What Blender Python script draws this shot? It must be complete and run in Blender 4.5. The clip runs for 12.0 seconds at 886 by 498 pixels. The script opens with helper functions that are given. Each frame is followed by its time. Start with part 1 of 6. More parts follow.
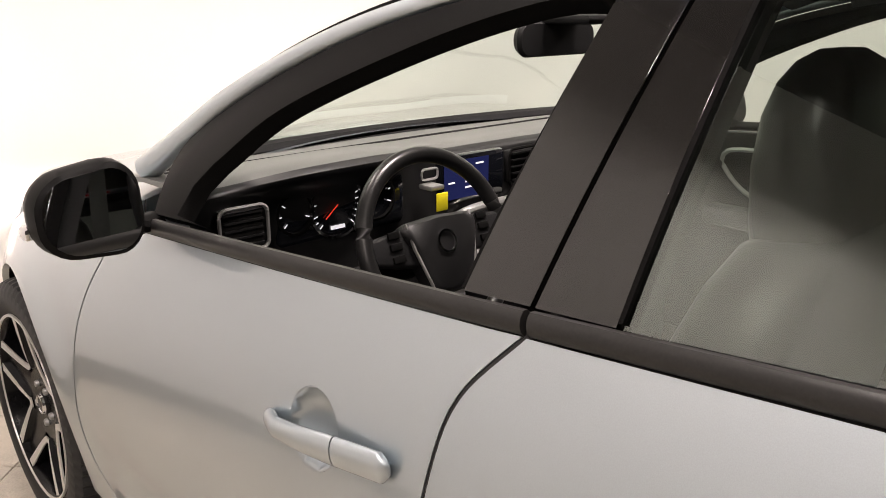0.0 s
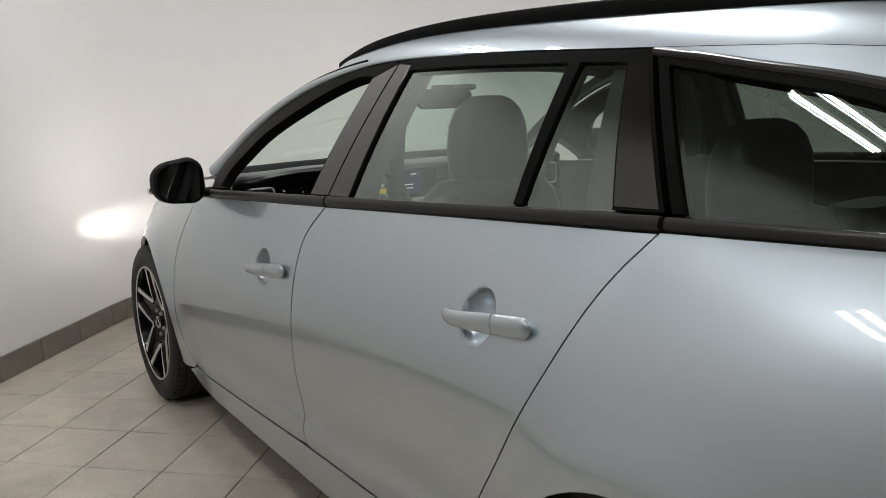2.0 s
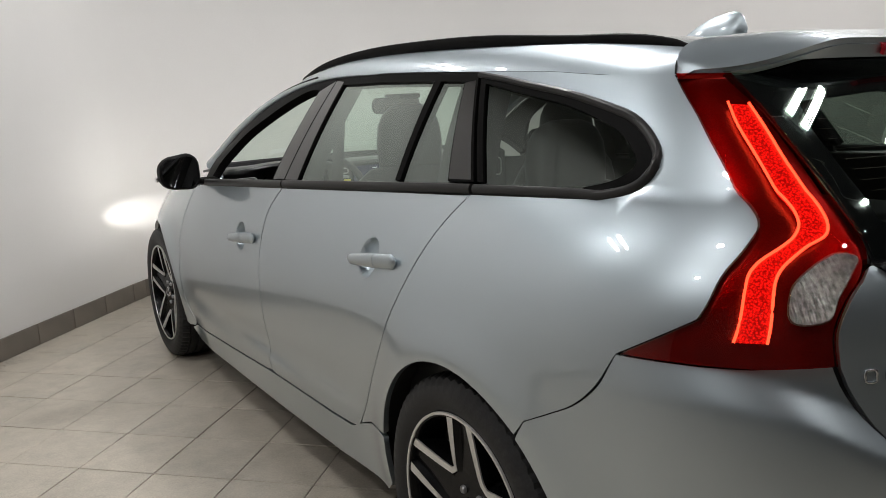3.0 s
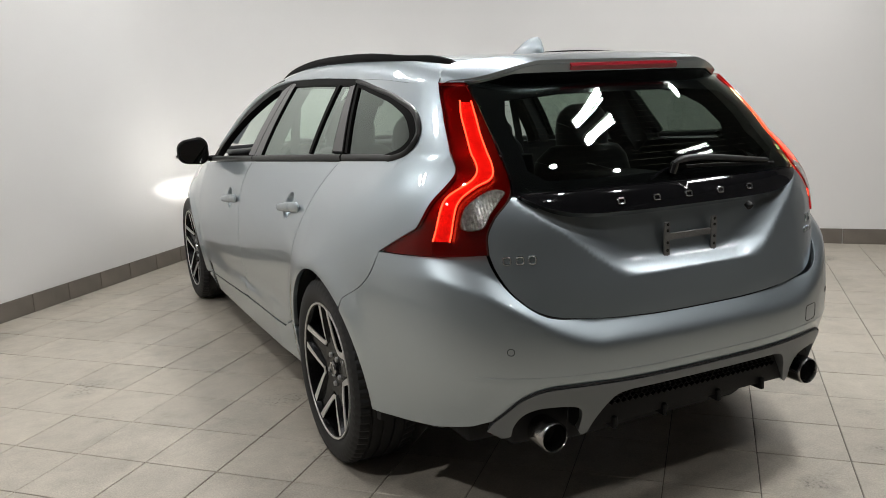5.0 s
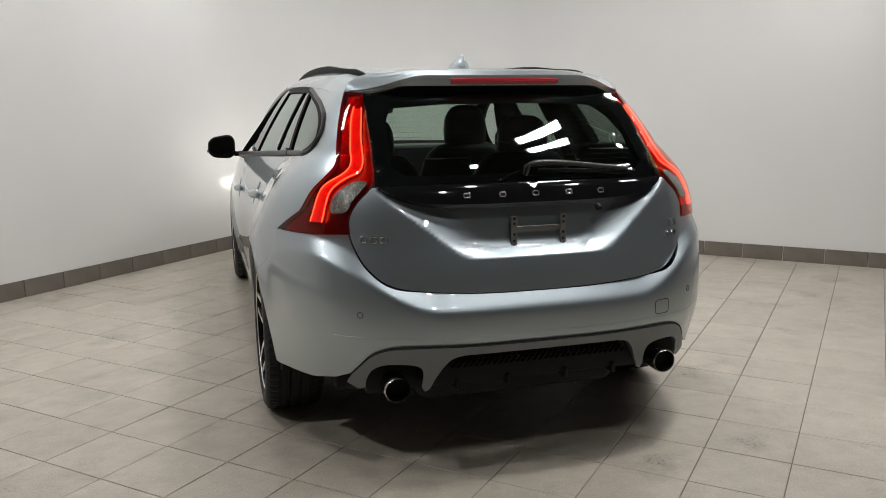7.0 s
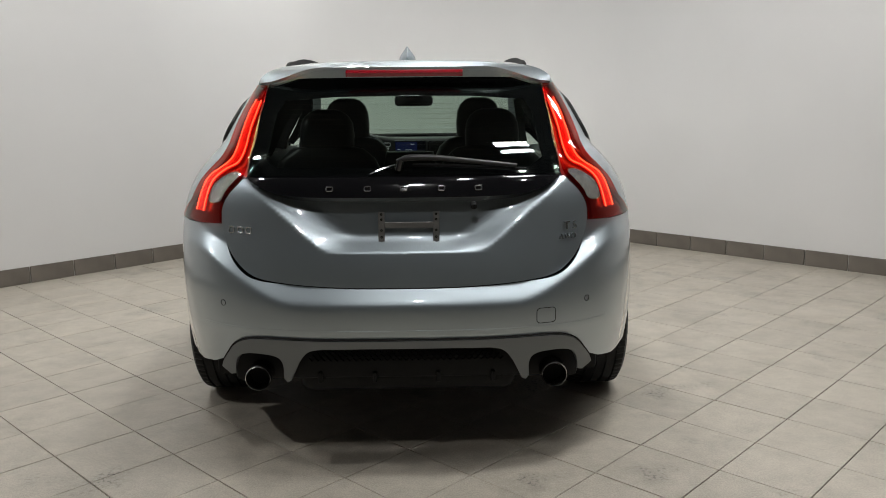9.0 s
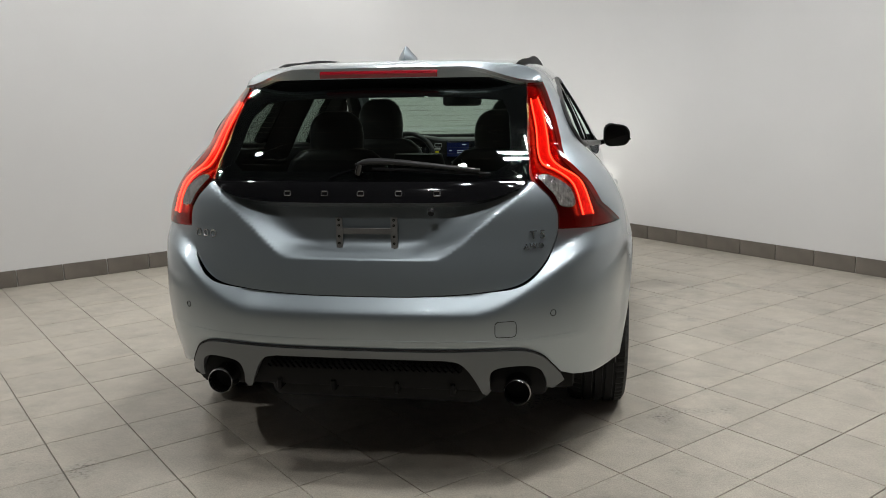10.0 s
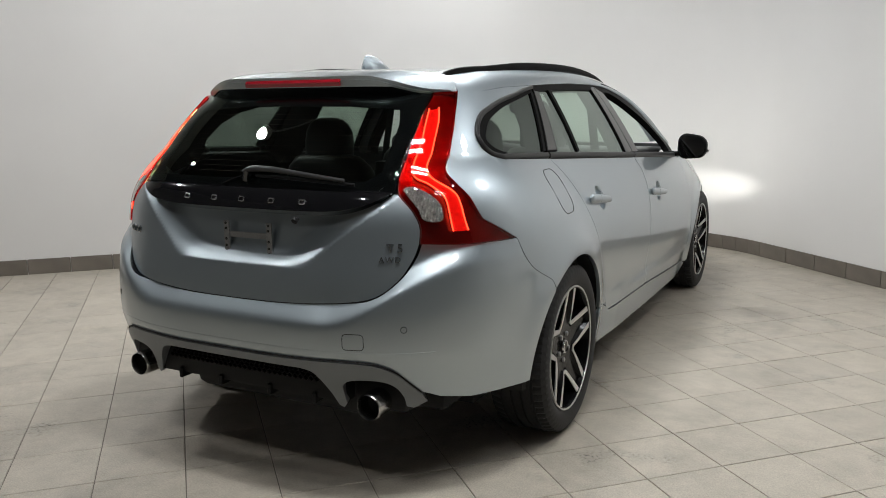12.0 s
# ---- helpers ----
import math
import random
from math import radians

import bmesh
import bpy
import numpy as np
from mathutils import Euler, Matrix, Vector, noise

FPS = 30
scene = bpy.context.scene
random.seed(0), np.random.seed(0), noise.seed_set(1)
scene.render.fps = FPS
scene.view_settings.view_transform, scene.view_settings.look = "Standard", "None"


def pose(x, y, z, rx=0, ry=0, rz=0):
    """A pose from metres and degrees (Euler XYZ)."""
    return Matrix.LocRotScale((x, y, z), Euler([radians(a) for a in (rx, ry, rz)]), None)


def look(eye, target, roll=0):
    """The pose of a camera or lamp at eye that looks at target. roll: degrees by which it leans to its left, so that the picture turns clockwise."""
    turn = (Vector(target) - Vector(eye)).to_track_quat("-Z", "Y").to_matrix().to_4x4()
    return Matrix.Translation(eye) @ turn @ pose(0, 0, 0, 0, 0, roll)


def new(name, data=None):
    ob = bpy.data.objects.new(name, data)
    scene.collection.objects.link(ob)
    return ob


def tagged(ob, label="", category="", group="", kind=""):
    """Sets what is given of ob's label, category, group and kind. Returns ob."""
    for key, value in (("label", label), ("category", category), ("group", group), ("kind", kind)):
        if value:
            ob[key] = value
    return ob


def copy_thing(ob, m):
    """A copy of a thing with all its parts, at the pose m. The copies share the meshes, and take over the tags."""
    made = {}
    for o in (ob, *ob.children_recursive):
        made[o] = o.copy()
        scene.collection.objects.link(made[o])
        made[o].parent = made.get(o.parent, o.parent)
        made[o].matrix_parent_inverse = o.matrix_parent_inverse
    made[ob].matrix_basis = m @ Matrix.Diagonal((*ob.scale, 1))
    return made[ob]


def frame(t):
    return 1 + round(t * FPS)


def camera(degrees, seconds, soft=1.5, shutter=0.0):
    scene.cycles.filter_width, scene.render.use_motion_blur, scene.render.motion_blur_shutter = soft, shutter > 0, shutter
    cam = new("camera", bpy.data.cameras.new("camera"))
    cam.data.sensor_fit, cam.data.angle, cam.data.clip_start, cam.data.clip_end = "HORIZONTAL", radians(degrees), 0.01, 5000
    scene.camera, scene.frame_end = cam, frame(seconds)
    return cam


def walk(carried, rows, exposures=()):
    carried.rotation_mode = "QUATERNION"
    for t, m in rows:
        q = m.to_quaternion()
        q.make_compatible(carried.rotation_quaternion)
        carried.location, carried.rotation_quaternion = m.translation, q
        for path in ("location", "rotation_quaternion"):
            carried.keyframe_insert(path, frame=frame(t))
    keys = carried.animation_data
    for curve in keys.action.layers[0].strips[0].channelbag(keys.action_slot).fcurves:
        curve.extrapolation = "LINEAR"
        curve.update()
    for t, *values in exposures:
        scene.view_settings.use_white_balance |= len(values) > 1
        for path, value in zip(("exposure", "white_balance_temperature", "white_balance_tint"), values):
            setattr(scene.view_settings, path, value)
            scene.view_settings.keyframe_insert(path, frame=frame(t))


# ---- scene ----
cam = camera(57.4, 12.0, soft=0.9)
PATH = [
    (0, (-1.396, 0.678, 1.324), (-0.093, 2.081, 0.745), -0.2),
    (0.5, (-1.527, 0.33, 1.305), (-0.291, 1.82, 0.802), -0.2),
    (1, (-1.62, 0.005, 1.3), (-0.445, 1.558, 0.846), -1.1),
    (1.5, (-1.695, -0.331, 1.319), (-0.561, 1.262, 0.898), -1.2),
    (2, (-1.731, -0.703, 1.303), (-0.634, 0.921, 0.906), -1.6),
    (2.5, (-1.824, -1.099, 1.307), (-0.746, 0.541, 0.923), -2.0),
    (3, (-1.837, -1.463, 1.317), (-0.794, 0.199, 0.93), -2.1),
    (3.5, (-1.832, -1.824, 1.318), (-0.832, -0.137, 0.928), -2.3),
    (5.3, (-1.687, -2.808, 1.319), (-0.85, -1.032, 0.934), -1.9),
    (5.5, (-1.658, -2.888, 1.316), (-0.837, -1.104, 0.94), -1.7),
    (6, (-1.47, -3.055, 1.292), (-0.717, -1.238, 0.926), -1.4),
    (6.5, (-1.282, -3.238, 1.298), (-0.618, -1.387, 0.933), -1.0),
    (7, (-1.102, -3.432, 1.293), (-0.542, -1.546, 0.934), -0.5),
    (7.2, (-1.025, -3.498, 1.291), (-0.508, -1.604, 0.931), -0.4),
    (8.8, (-0.052, -3.552, 1.293), (0.05, -1.59, 0.916), -0.3),
    (9, (0.088, -3.553, 1.284), (0.123, -1.588, 0.911), -0.5),
    (9.5, (0.382, -3.517, 1.279), (0.257, -1.556, 0.905), -0.7),
    (10, (0.674, -3.399, 1.291), (0.372, -1.457, 0.916), -0.9),
    (10.5, (1.016, -3.303, 1.284), (0.534, -1.398, 0.913), -1.1),
    (11, (1.298, -3.212, 1.279), (0.66, -1.353, 0.905), -1.0),
    (11.5, (1.566, -3.076, 1.299), (0.792, -1.27, 0.928), -0.8),
    (12, (1.881, -2.957, 1.301), (0.973, -1.212, 0.939), -0.6),
]
walk(cam, [(t, look(eye, target, roll)) for t, eye, target, roll in PATH],
     exposures=[(0.0, 0.95, 7150, 21), (0.5, 0.50, 6350, 10), (1.0, 0.27, 6250, 9), (1.5, 0.1, 6350, 12), (2.5, 0.0, 6350, 12), (3.5, 0.08, 6350, 10),
                (5.5, 0.2, 6300, 10), (7.0, 0.06, 6350, 10), (10.0, 0.03, 6250, 9), (12.0, 0.15, 6200, 9)])

# ---------------------------------------------------------------- world and light
world = bpy.data.worlds.new("room_air")
world.use_nodes = True
world.node_tree.nodes["Background"].inputs[0].default_value = (0.9, 0.95, 1.0, 1)
world.node_tree.nodes["Background"].inputs[1].default_value = 0.02
scene.world = world


def area_lamp(name, m, sx, sy, watts, colour=(1.0, 0.98, 0.952), spread=180):
    data = bpy.data.lights.new(name, "AREA")
    data.shape, data.size, data.size_y, data.energy, data.color = "RECTANGLE", sx, sy, watts, colour
    data.spread = radians(spread)
    ob = new(name, data)
    ob.matrix_world = m
    return ob


CEIL, LAMP_Z = 4.1, 3.3
ROOM_TURN = 45.5
CORNER = Vector((0.174, 5.089, 0.0))
ROOM = Matrix.Translation(CORNER) @ pose(0, 0, 0, 0, 0, ROOM_TURN - 180.0)   # local +x and +y run from the corner into the room
TUBE_WATTS, SPOT_WATTS = 22.3, 6.0
LAMP_TURN = 30
# (-0.70, 3.20) is a guessed fixture, added to light the front wall
LOUVRES = [(1.09, -0.88, 1.0), (-2.15, 1.10, 0.70), (0.20, 1.45, 1.55), (2.60, 1.10, 0.72), (-0.70, 3.20, 0.38), (2.35, -1.30, 0.18)]
# (-3.2, -1.0) is an unseen fill, added to brighten the left wall and floor
SPOTS = [(0.42, -1.46, 1.3), (-3.2, -1.0, 5.0), (-1.82, -0.80, 1.8), (2.30, -0.45, 1.0), (1.40, -1.75, 1.0), (-0.9, 2.6, 1.0), (0.0, -2.60, 1.9)]

# ---------------------------------------------------------------- materials


def mat(name, colour, rough=0.5, metal=0.0, coat=0.0, grain=0.0, grain_scale=60.0, stain=0.0, stain_scale=3.0, bump=0.0, spec=0.5, emit=None, glow=0.0, coat_rough=0.03, rough_var=0.0, stretch=None):
    m = bpy.data.materials.new(name)
    m.use_nodes = True
    nt = m.node_tree
    p = nt.nodes["Principled BSDF"]
    p.inputs["Base Color"].default_value = (*colour, 1)
    p.inputs["Roughness"].default_value = rough
    p.inputs["Metallic"].default_value = metal
    p.inputs["Coat Weight"].default_value = coat
    p.inputs["Coat Roughness"].default_value = coat_rough
    p.inputs["Specular IOR Level"].default_value = spec
    if emit:
        p.inputs["Emission Color"].default_value = (*emit, 1)
        p.inputs["Emission Strength"].default_value = glow
    if grain or stain or bump or rough_var:
        tc = nt.nodes.new("ShaderNodeTexCoord")
        vec = tc.outputs["Object"]
        if stretch:
            mp = nt.nodes.new("ShaderNodeMapping")
            mp.inputs["Scale"].default_value = stretch
            nt.links.new(vec, mp.inputs["Vector"])
            vec = mp.outputs["Vector"]
        fine = nt.nodes.new("ShaderNodeTexNoise")
        fine.inputs["Scale"].default_value = grain_scale
        fine.inputs["Detail"].default_value = 4
        nt.links.new(vec, fine.inputs["Vector"])
        big = nt.nodes.new("ShaderNodeTexNoise")
        big.inputs["Scale"].default_value = stain_scale
        big.inputs["Detail"].default_value = 5
        nt.links.new(vec, big.inputs["Vector"])
        def span(src, amount):
            r = nt.nodes.new("ShaderNodeMapRange")
            r.inputs["From Min"].default_value, r.inputs["From Max"].default_value = 0.25, 0.75
            r.inputs["To Min"].default_value, r.inputs["To Max"].default_value = 1 - amount, 1 + amount
            nt.links.new(src, r.inputs["Value"])
            return r.outputs[0]
        mul = nt.nodes.new("ShaderNodeMath")
        mul.operation = "MULTIPLY"
        nt.links.new(span(fine.outputs["Fac"], grain), mul.inputs[0])
        nt.links.new(span(big.outputs["Fac"], stain), mul.inputs[1])
        vm = nt.nodes.new("ShaderNodeVectorMath")
        vm.operation = "SCALE"
        vm.inputs[0].default_value = colour
        nt.links.new(mul.outputs[0], vm.inputs["Scale"])
        nt.links.new(vm.outputs[0], p.inputs["Base Color"])
        if bump:
            b = nt.nodes.new("ShaderNodeBump")
            b.inputs["Strength"].default_value = 1.0
            b.inputs["Distance"].default_value = bump
            nt.links.new(fine.outputs["Fac"], b.inputs["Height"])
            nt.links.new(b.outputs[0], p.inputs["Normal"])
        if rough_var:
            r = nt.nodes.new("ShaderNodeMapRange")
            r.inputs["From Min"].default_value, r.inputs["From Max"].default_value = 0.3, 0.7
            r.inputs["To Min"].default_value, r.inputs["To Max"].default_value = max(0, rough - rough_var), rough + rough_var
            nt.links.new(big.outputs["Fac"], r.inputs["Value"])
            nt.links.new(r.outputs[0], p.inputs["Roughness"])
    return m


def glass_mat(name, tint, gloss=0.075, gloss_rough=0.0, rise=5.0):
    """Thin pane: tinted see-through plus a mirror coat that grows towards grazing views."""
    m = bpy.data.materials.new(name)
    m.use_nodes = True
    nt = m.node_tree
    nt.nodes.remove(nt.nodes["Principled BSDF"])
    out = nt.nodes["Material Output"]
    tr = nt.nodes.new("ShaderNodeBsdfTransparent")
    tr.inputs[0].default_value = (*tint, 1)
    gl = nt.nodes.new("ShaderNodeBsdfGlossy")
    gl.inputs["Color"].default_value = (0.90, 1.0, 0.94, 1)
    gl.inputs["Roughness"].default_value = gloss_rough
    lw = nt.nodes.new("ShaderNodeLayerWeight")
    lw.inputs["Blend"].default_value = 0.5
    pw = nt.nodes.new("ShaderNodeMath")
    pw.operation = "POWER"
    pw.inputs[1].default_value = rise
    nt.links.new(lw.outputs["Facing"], pw.inputs[0])
    fr = nt.nodes.new("ShaderNodeMapRange")
    fr.inputs["To Min"].default_value, fr.inputs["To Max"].default_value = gloss, 1.0
    nt.links.new(pw.outputs[0], fr.inputs["Value"])
    mx = nt.nodes.new("ShaderNodeMixShader")
    nt.links.new(fr.outputs[0], mx.inputs[0])
    nt.links.new(tr.outputs[0], mx.inputs[1])
    nt.links.new(gl.outputs[0], mx.inputs[2])
    nt.links.new(mx.outputs[0], out.inputs[0])
    return m


PAINT = mat("silver_paint", (0.405, 0.460, 0.492), rough=0.43, metal=0.97, coat=1.0, grain=0.05, grain_scale=900, stain=0.02, stain_scale=2, coat_rough=0.015)
PAINT.node_tree.nodes["Principled BSDF"].inputs["Coat IOR"].default_value = 1.72
TRIM = mat("black_trim", (0.007, 0.0069, 0.0068), rough=0.42, spec=0.02, grain=0.15, grain_scale=300, stain=0.1)
BELTM = mat("belt_moulding", (0.022, 0.0215, 0.021), rough=0.34, spec=0.22, grain=0.15, grain_scale=300, stain=0.1)
PILLAR = mat("pillar_film", (0.009, 0.0085, 0.008), rough=0.12, spec=0.4, coat=0.45, coat_rough=0.02, grain=0.1, grain_scale=300, stain=0.1)
GLOSS = mat("gloss_black", (0.006, 0.006, 0.007), rough=0.06, coat=1.0, stain=0.1, grain=0.05)
PLASTIC = mat("black_plastic", (0.009, 0.009, 0.0095), rough=0.55, spec=0.2, grain=0.2, grain_scale=400, stain=0.15, bump=0.0004)
GREYPL = mat("grey_diffuser_plastic", (0.20, 0.212, 0.222), rough=0.42, metal=0.45, grain=0.04, grain_scale=500, stain=0.06)
UNDER = mat("underbody", (0.012, 0.012, 0.012), rough=0.8, grain=0.2, stain=0.2)
RUBBER = mat("tyre_rubber", (0.022, 0.022, 0.0225), rough=0.55, spec=0.2, grain=0.2, grain_scale=200, stain=0.2, stain_scale=8, bump=0.0003)
RIMBLK = mat("rim_black", (0.004, 0.004, 0.0045), rough=0.25, spec=0.1, coat=0.12, stain=0.1, grain=0.05)
ALU = mat("machined_alloy", (0.66, 0.65, 0.63), rough=0.38, metal=0.7, grain=0.06, grain_scale=500, stain=0.05)
CHROME = mat("chrome", (0.75, 0.75, 0.76), rough=0.09, metal=1.0, grain=0.03, stain=0.05)
BADGE = mat("dark_chrome", (0.50, 0.51, 0.52), rough=0.2, metal=1.0, grain=0.03, stain=0.05)
STEEL = mat("dull_steel", (0.32, 0.32, 0.32), rough=0.4, metal=0.9, grain=0.15, grain_scale=150, stain=0.15, stain_scale=20)
EXH = mat("exhaust_steel", (0.45, 0.44, 0.43), rough=0.2, metal=1.0, grain=0.1, stain=0.2, stain_scale=15)
SOOT = mat("soot", (0.008, 0.008, 0.008), rough=0.9, grain=0.2)
SEATM = mat("black_leather", (0.018, 0.0185, 0.019), rough=0.36, grain=0.02, grain_scale=250, stain=0.1)
DASHM = mat("dash_vinyl", (0.010, 0.010, 0.0105), rough=0.45, grain=0.08, grain_scale=500, stain=0.08, bump=0.00008)
DASHTOP = mat("grey_dash_top", (0.125, 0.128, 0.122), rough=0.45, grain=0.08, grain_scale=500, stain=0.08, bump=0.00006)
LINER = mat("headliner_cloth", (0.030, 0.030, 0.031), rough=0.9, grain=0.15, grain_scale=600, stain=0.05)
CARPET = mat("carpet", (0.012, 0.012, 0.012), rough=0.95, grain=0.3, grain_scale=700)
GLASS = glass_mat("side_glass", (0.60, 0.70, 0.63), 0.15, rise=3.6)
QUARTER_GLASS = glass_mat("dark_quarter_glass", (0.27, 0.31, 0.28), 0.09)
TINTED = glass_mat("tinted_glass", (0.42, 0.49, 0.445))
CLEAR = glass_mat("clear_glass", (0.77, 0.86, 0.80))

# ---------------------------------------------------------------- mesh helpers


def link_mesh(name, verts, faces, material, parent=None, label="", smooth=True, normals=None):
    me = bpy.data.meshes.new(name)
    me.from_pydata([tuple(v) for v in verts], [], faces)
    me.materials.append(material)
    me.polygons.foreach_set("use_smooth", [smooth] * len(me.polygons))
    if normals is not None:
        me.normals_split_custom_set_from_vertices([tuple(n) for n in normals])
    me.update()
    ob = new(name, me)
    if parent:
        ob.parent = parent
    if label:
        ob["label"] = label
    return ob


def part(name, bm, material, parent=None, label="", smooth=True, sharp=35):
    bmesh.ops.recalc_face_normals(bm, faces=bm.faces)
    me = bpy.data.meshes.new(name)
    bm.to_mesh(me)
    bm.free()
    me.materials.append(material)
    me.polygons.foreach_set("use_smooth", [smooth] * len(me.polygons))
    if smooth:
        me.set_sharp_from_angle(angle=radians(sharp))
    ob = new(name, me)
    if parent:
        ob.parent = parent
    if label:
        ob["label"] = label
    return ob


def spline(*knots):
    """Natural cubic through (position, value) knots; flat slopes are held past the ends."""
    xs, ys = np.array([k[0] for k in knots], float), np.array([k[1] for k in knots], float)
    n = len(xs)
    h = np.diff(xs)
    A, r = np.eye(n), np.zeros(n)
    for i in range(1, n - 1):
        A[i, i - 1:i + 2] = h[i - 1], 2 * (h[i - 1] + h[i]), h[i]
        r[i] = 6 * ((ys[i + 1] - ys[i]) / h[i] - (ys[i] - ys[i - 1]) / h[i - 1])
    m = np.linalg.solve(A, r)

    def value(x):
        x = np.asarray(x, float)
        c = np.clip(x, xs[0], xs[-1])
        i = np.clip(np.searchsorted(xs, c) - 1, 0, n - 2)
        a, b = xs[i + 1] - c, c - xs[i]
        hi = h[i]
        y = (m[i] * a ** 3 + m[i + 1] * b ** 3) / (6 * hi) + (ys[i] / hi - m[i] * hi / 6) * a + (ys[i + 1] / hi - m[i + 1] * hi / 6) * b
        return y
    return value


def smooth_line(points, step=0.02, closed=False):
    """A Catmull-Rom line through 2D or 3D points, resampled."""
    p = [np.array(q, float) for q in points]
    if closed:
        p = [p[-1]] + p + [p[0], p[1]]
    else:
        p = [2 * p[0] - p[1]] + p + [2 * p[-1] - p[-2]]
    out = []
    for i in range(1, len(p) - 2):
        d = np.linalg.norm(p[i + 1] - p[i])
        for k in range(max(2, int(d / step) + 1)):
            t = k / max(2, int(d / step) + 1)
            out.append(0.5 * (2 * p[i] + (p[i + 1] - p[i - 1]) * t + (2 * p[i - 1] - 5 * p[i] + 4 * p[i + 1] - p[i + 2]) * t * t + (3 * p[i] - p[i - 1] - 3 * p[i + 1] + p[i + 2]) * t ** 3))
    if not closed:
        out.append(p[-2])
    return out


# ---------------------------------------------------------------- car body surface
# x is half width, y runs forward from the rear axle, z up.
U_REAR, U_FRONT, Y_FRONT = 1.40, 2.60, 2.00
belt_z = spline((-1.4, 1.140), (-0.6, 1.118), (-0.3, 1.102), (0.15, 1.077), (1.17, 1.018), (2.0, 0.966), (2.35, 0.938), (3.2, 0.865), (4.6, 0.760))
belt_x = spline((-1.4, 0.725), (-0.3, 0.728), (0.15, 0.742), (1.17, 0.824), (2.0, 0.862), (2.6, 0.845), (4.6, 0.80))
wide_x = spline((-1.4, 0.905), (-0.45, 0.907), (0.0, 0.912), (0.55, 0.903), (1.3, 0.908), (2.2, 0.915), (2.78, 0.915), (4.6, 0.905))
edge_z = spline((-1.4, 1.334), (-0.31, 1.334), (0.0, 1.348), (0.4, 1.362), (1.12, 1.369), (1.264, 1.360), (1.444, 1.334), (1.62, 1.294), (1.868, 1.202), (2.09, 1.092), (2.3, 0.985), (4.6, 0.9))
edge_x = spline((-1.4, 0.600), (-0.31, 0.600), (0.3, 0.608), (1.12, 0.614), (1.444, 0.635), (1.62, 0.652), (1.868, 0.690), (2.09, 0.728), (2.3, 0.765), (4.6, 0.8))
rear_y = spline((0.22, 0.85), (0.36, 0.89), (0.50, 0.912), (0.62, 0.910), (0.75, 0.888), (0.84, 0.865), (0.93, 0.842), (1.015, 0.800), (1.18, 0.660), (1.334, 0.510), (1.42, 0.43))
rear_n = spline((0.22, 3.0), (0.62, 3.0), (0.84, 3.05), (1.01, 3.4), (1.33, 4.0), (1.42, 4.0))
front_y = spline((0.15, 1.56), (0.35, 1.66), (0.55, 1.69), (0.70, 1.66), (0.80, 1.58), (0.95, 1.45), (1.4, 1.4))
wide_z = spline((-1.4, 0.70), (0.0, 0.715), (0.6, 0.70), (1.2, 0.655), (2.0, 0.615), (4.6, 0.62))


def half_width(u, z):
    zb, xb, xw, ze, xe = belt_z(u), belt_x(u), wide_x(u), edge_z(u), edge_x(u)
    wz = wide_z(u)
    low = xw - 0.031 * np.clip((wz - z) / (wz - 0.32), 0, 2) ** 1.7
    t = np.clip((zb - z) / (zb - wz), 0, 1)
    mid = xb + (xw - xb) * (1 - (1 - t) ** (2.2 - 4.5 * (wz - 0.62) + 0.9 * np.clip((0.15 - u) / 0.5, 0, 1)))
    s = (z - zb) / np.maximum(ze - zb, 0.02)
    s = np.clip(s, 0, 1.6)
    high = xb + (xe - xb) * (s - 0.22 * s * (1 - s))
    return np.where(z < wz, low, np.where(z < zb, mid, high))


def body(u, z):
    """Point of the car's skin (left and right alike) at the run u round the car and the height z."""
    u, z = np.asarray(u, float), np.asarray(z, float)
    a = half_width(u, z)
    back, fore = np.clip(-u / U_REAR, 0, 1), np.clip((u - Y_FRONT) / U_FRONT, 0, 1)
    psi = np.where(u < 0, back, fore) * math.pi / 2
    n = np.where(u < 0, rear_n(z), 3.0)
    c, s = np.cos(psi), np.sin(psi)
    r = (np.abs(c) ** n + np.abs(s) ** n) ** (-1 / n)
    x = a * r * c
    y = np.where(u < 0, -rear_y(z) * r * s, np.where(u > Y_FRONT, Y_FRONT + front_y(z) * r * s, u))
    return np.stack([x, y, z], -1)


def _solve(f, lo, hi):
    for _ in range(40):
        mid = (lo + hi) / 2
        if f(mid) > 0:
            hi = mid
        else:
            lo = mid
    return (lo + hi) / 2


def uy(y, z):
    """The run at which the skin reaches y at height z."""
    return _solve(lambda u: float(body(u, z)[1]) - y, -U_REAR, Y_FRONT + U_FRONT)


def ux(x, z):
    """The run at the rear at which the skin has the half width x."""
    return _solve(lambda u: float(body(u, z)[0]) - x, -U_REAR, 0.0)


def normals_of(surf, u, z):
    e = 0.002
    p, q = surf(u + e, z) - surf(u - e, z), surf(u, z + e) - surf(u, z - e)
    n = np.cross(p, q)
    n /= np.maximum(np.linalg.norm(n, axis=-1, keepdims=True), 1e-9)
    return -n if n[:, 0].mean() < -0.02 or (abs(n[:, 0].mean()) <= 0.02 and n[:, 1].mean() > 0) else n


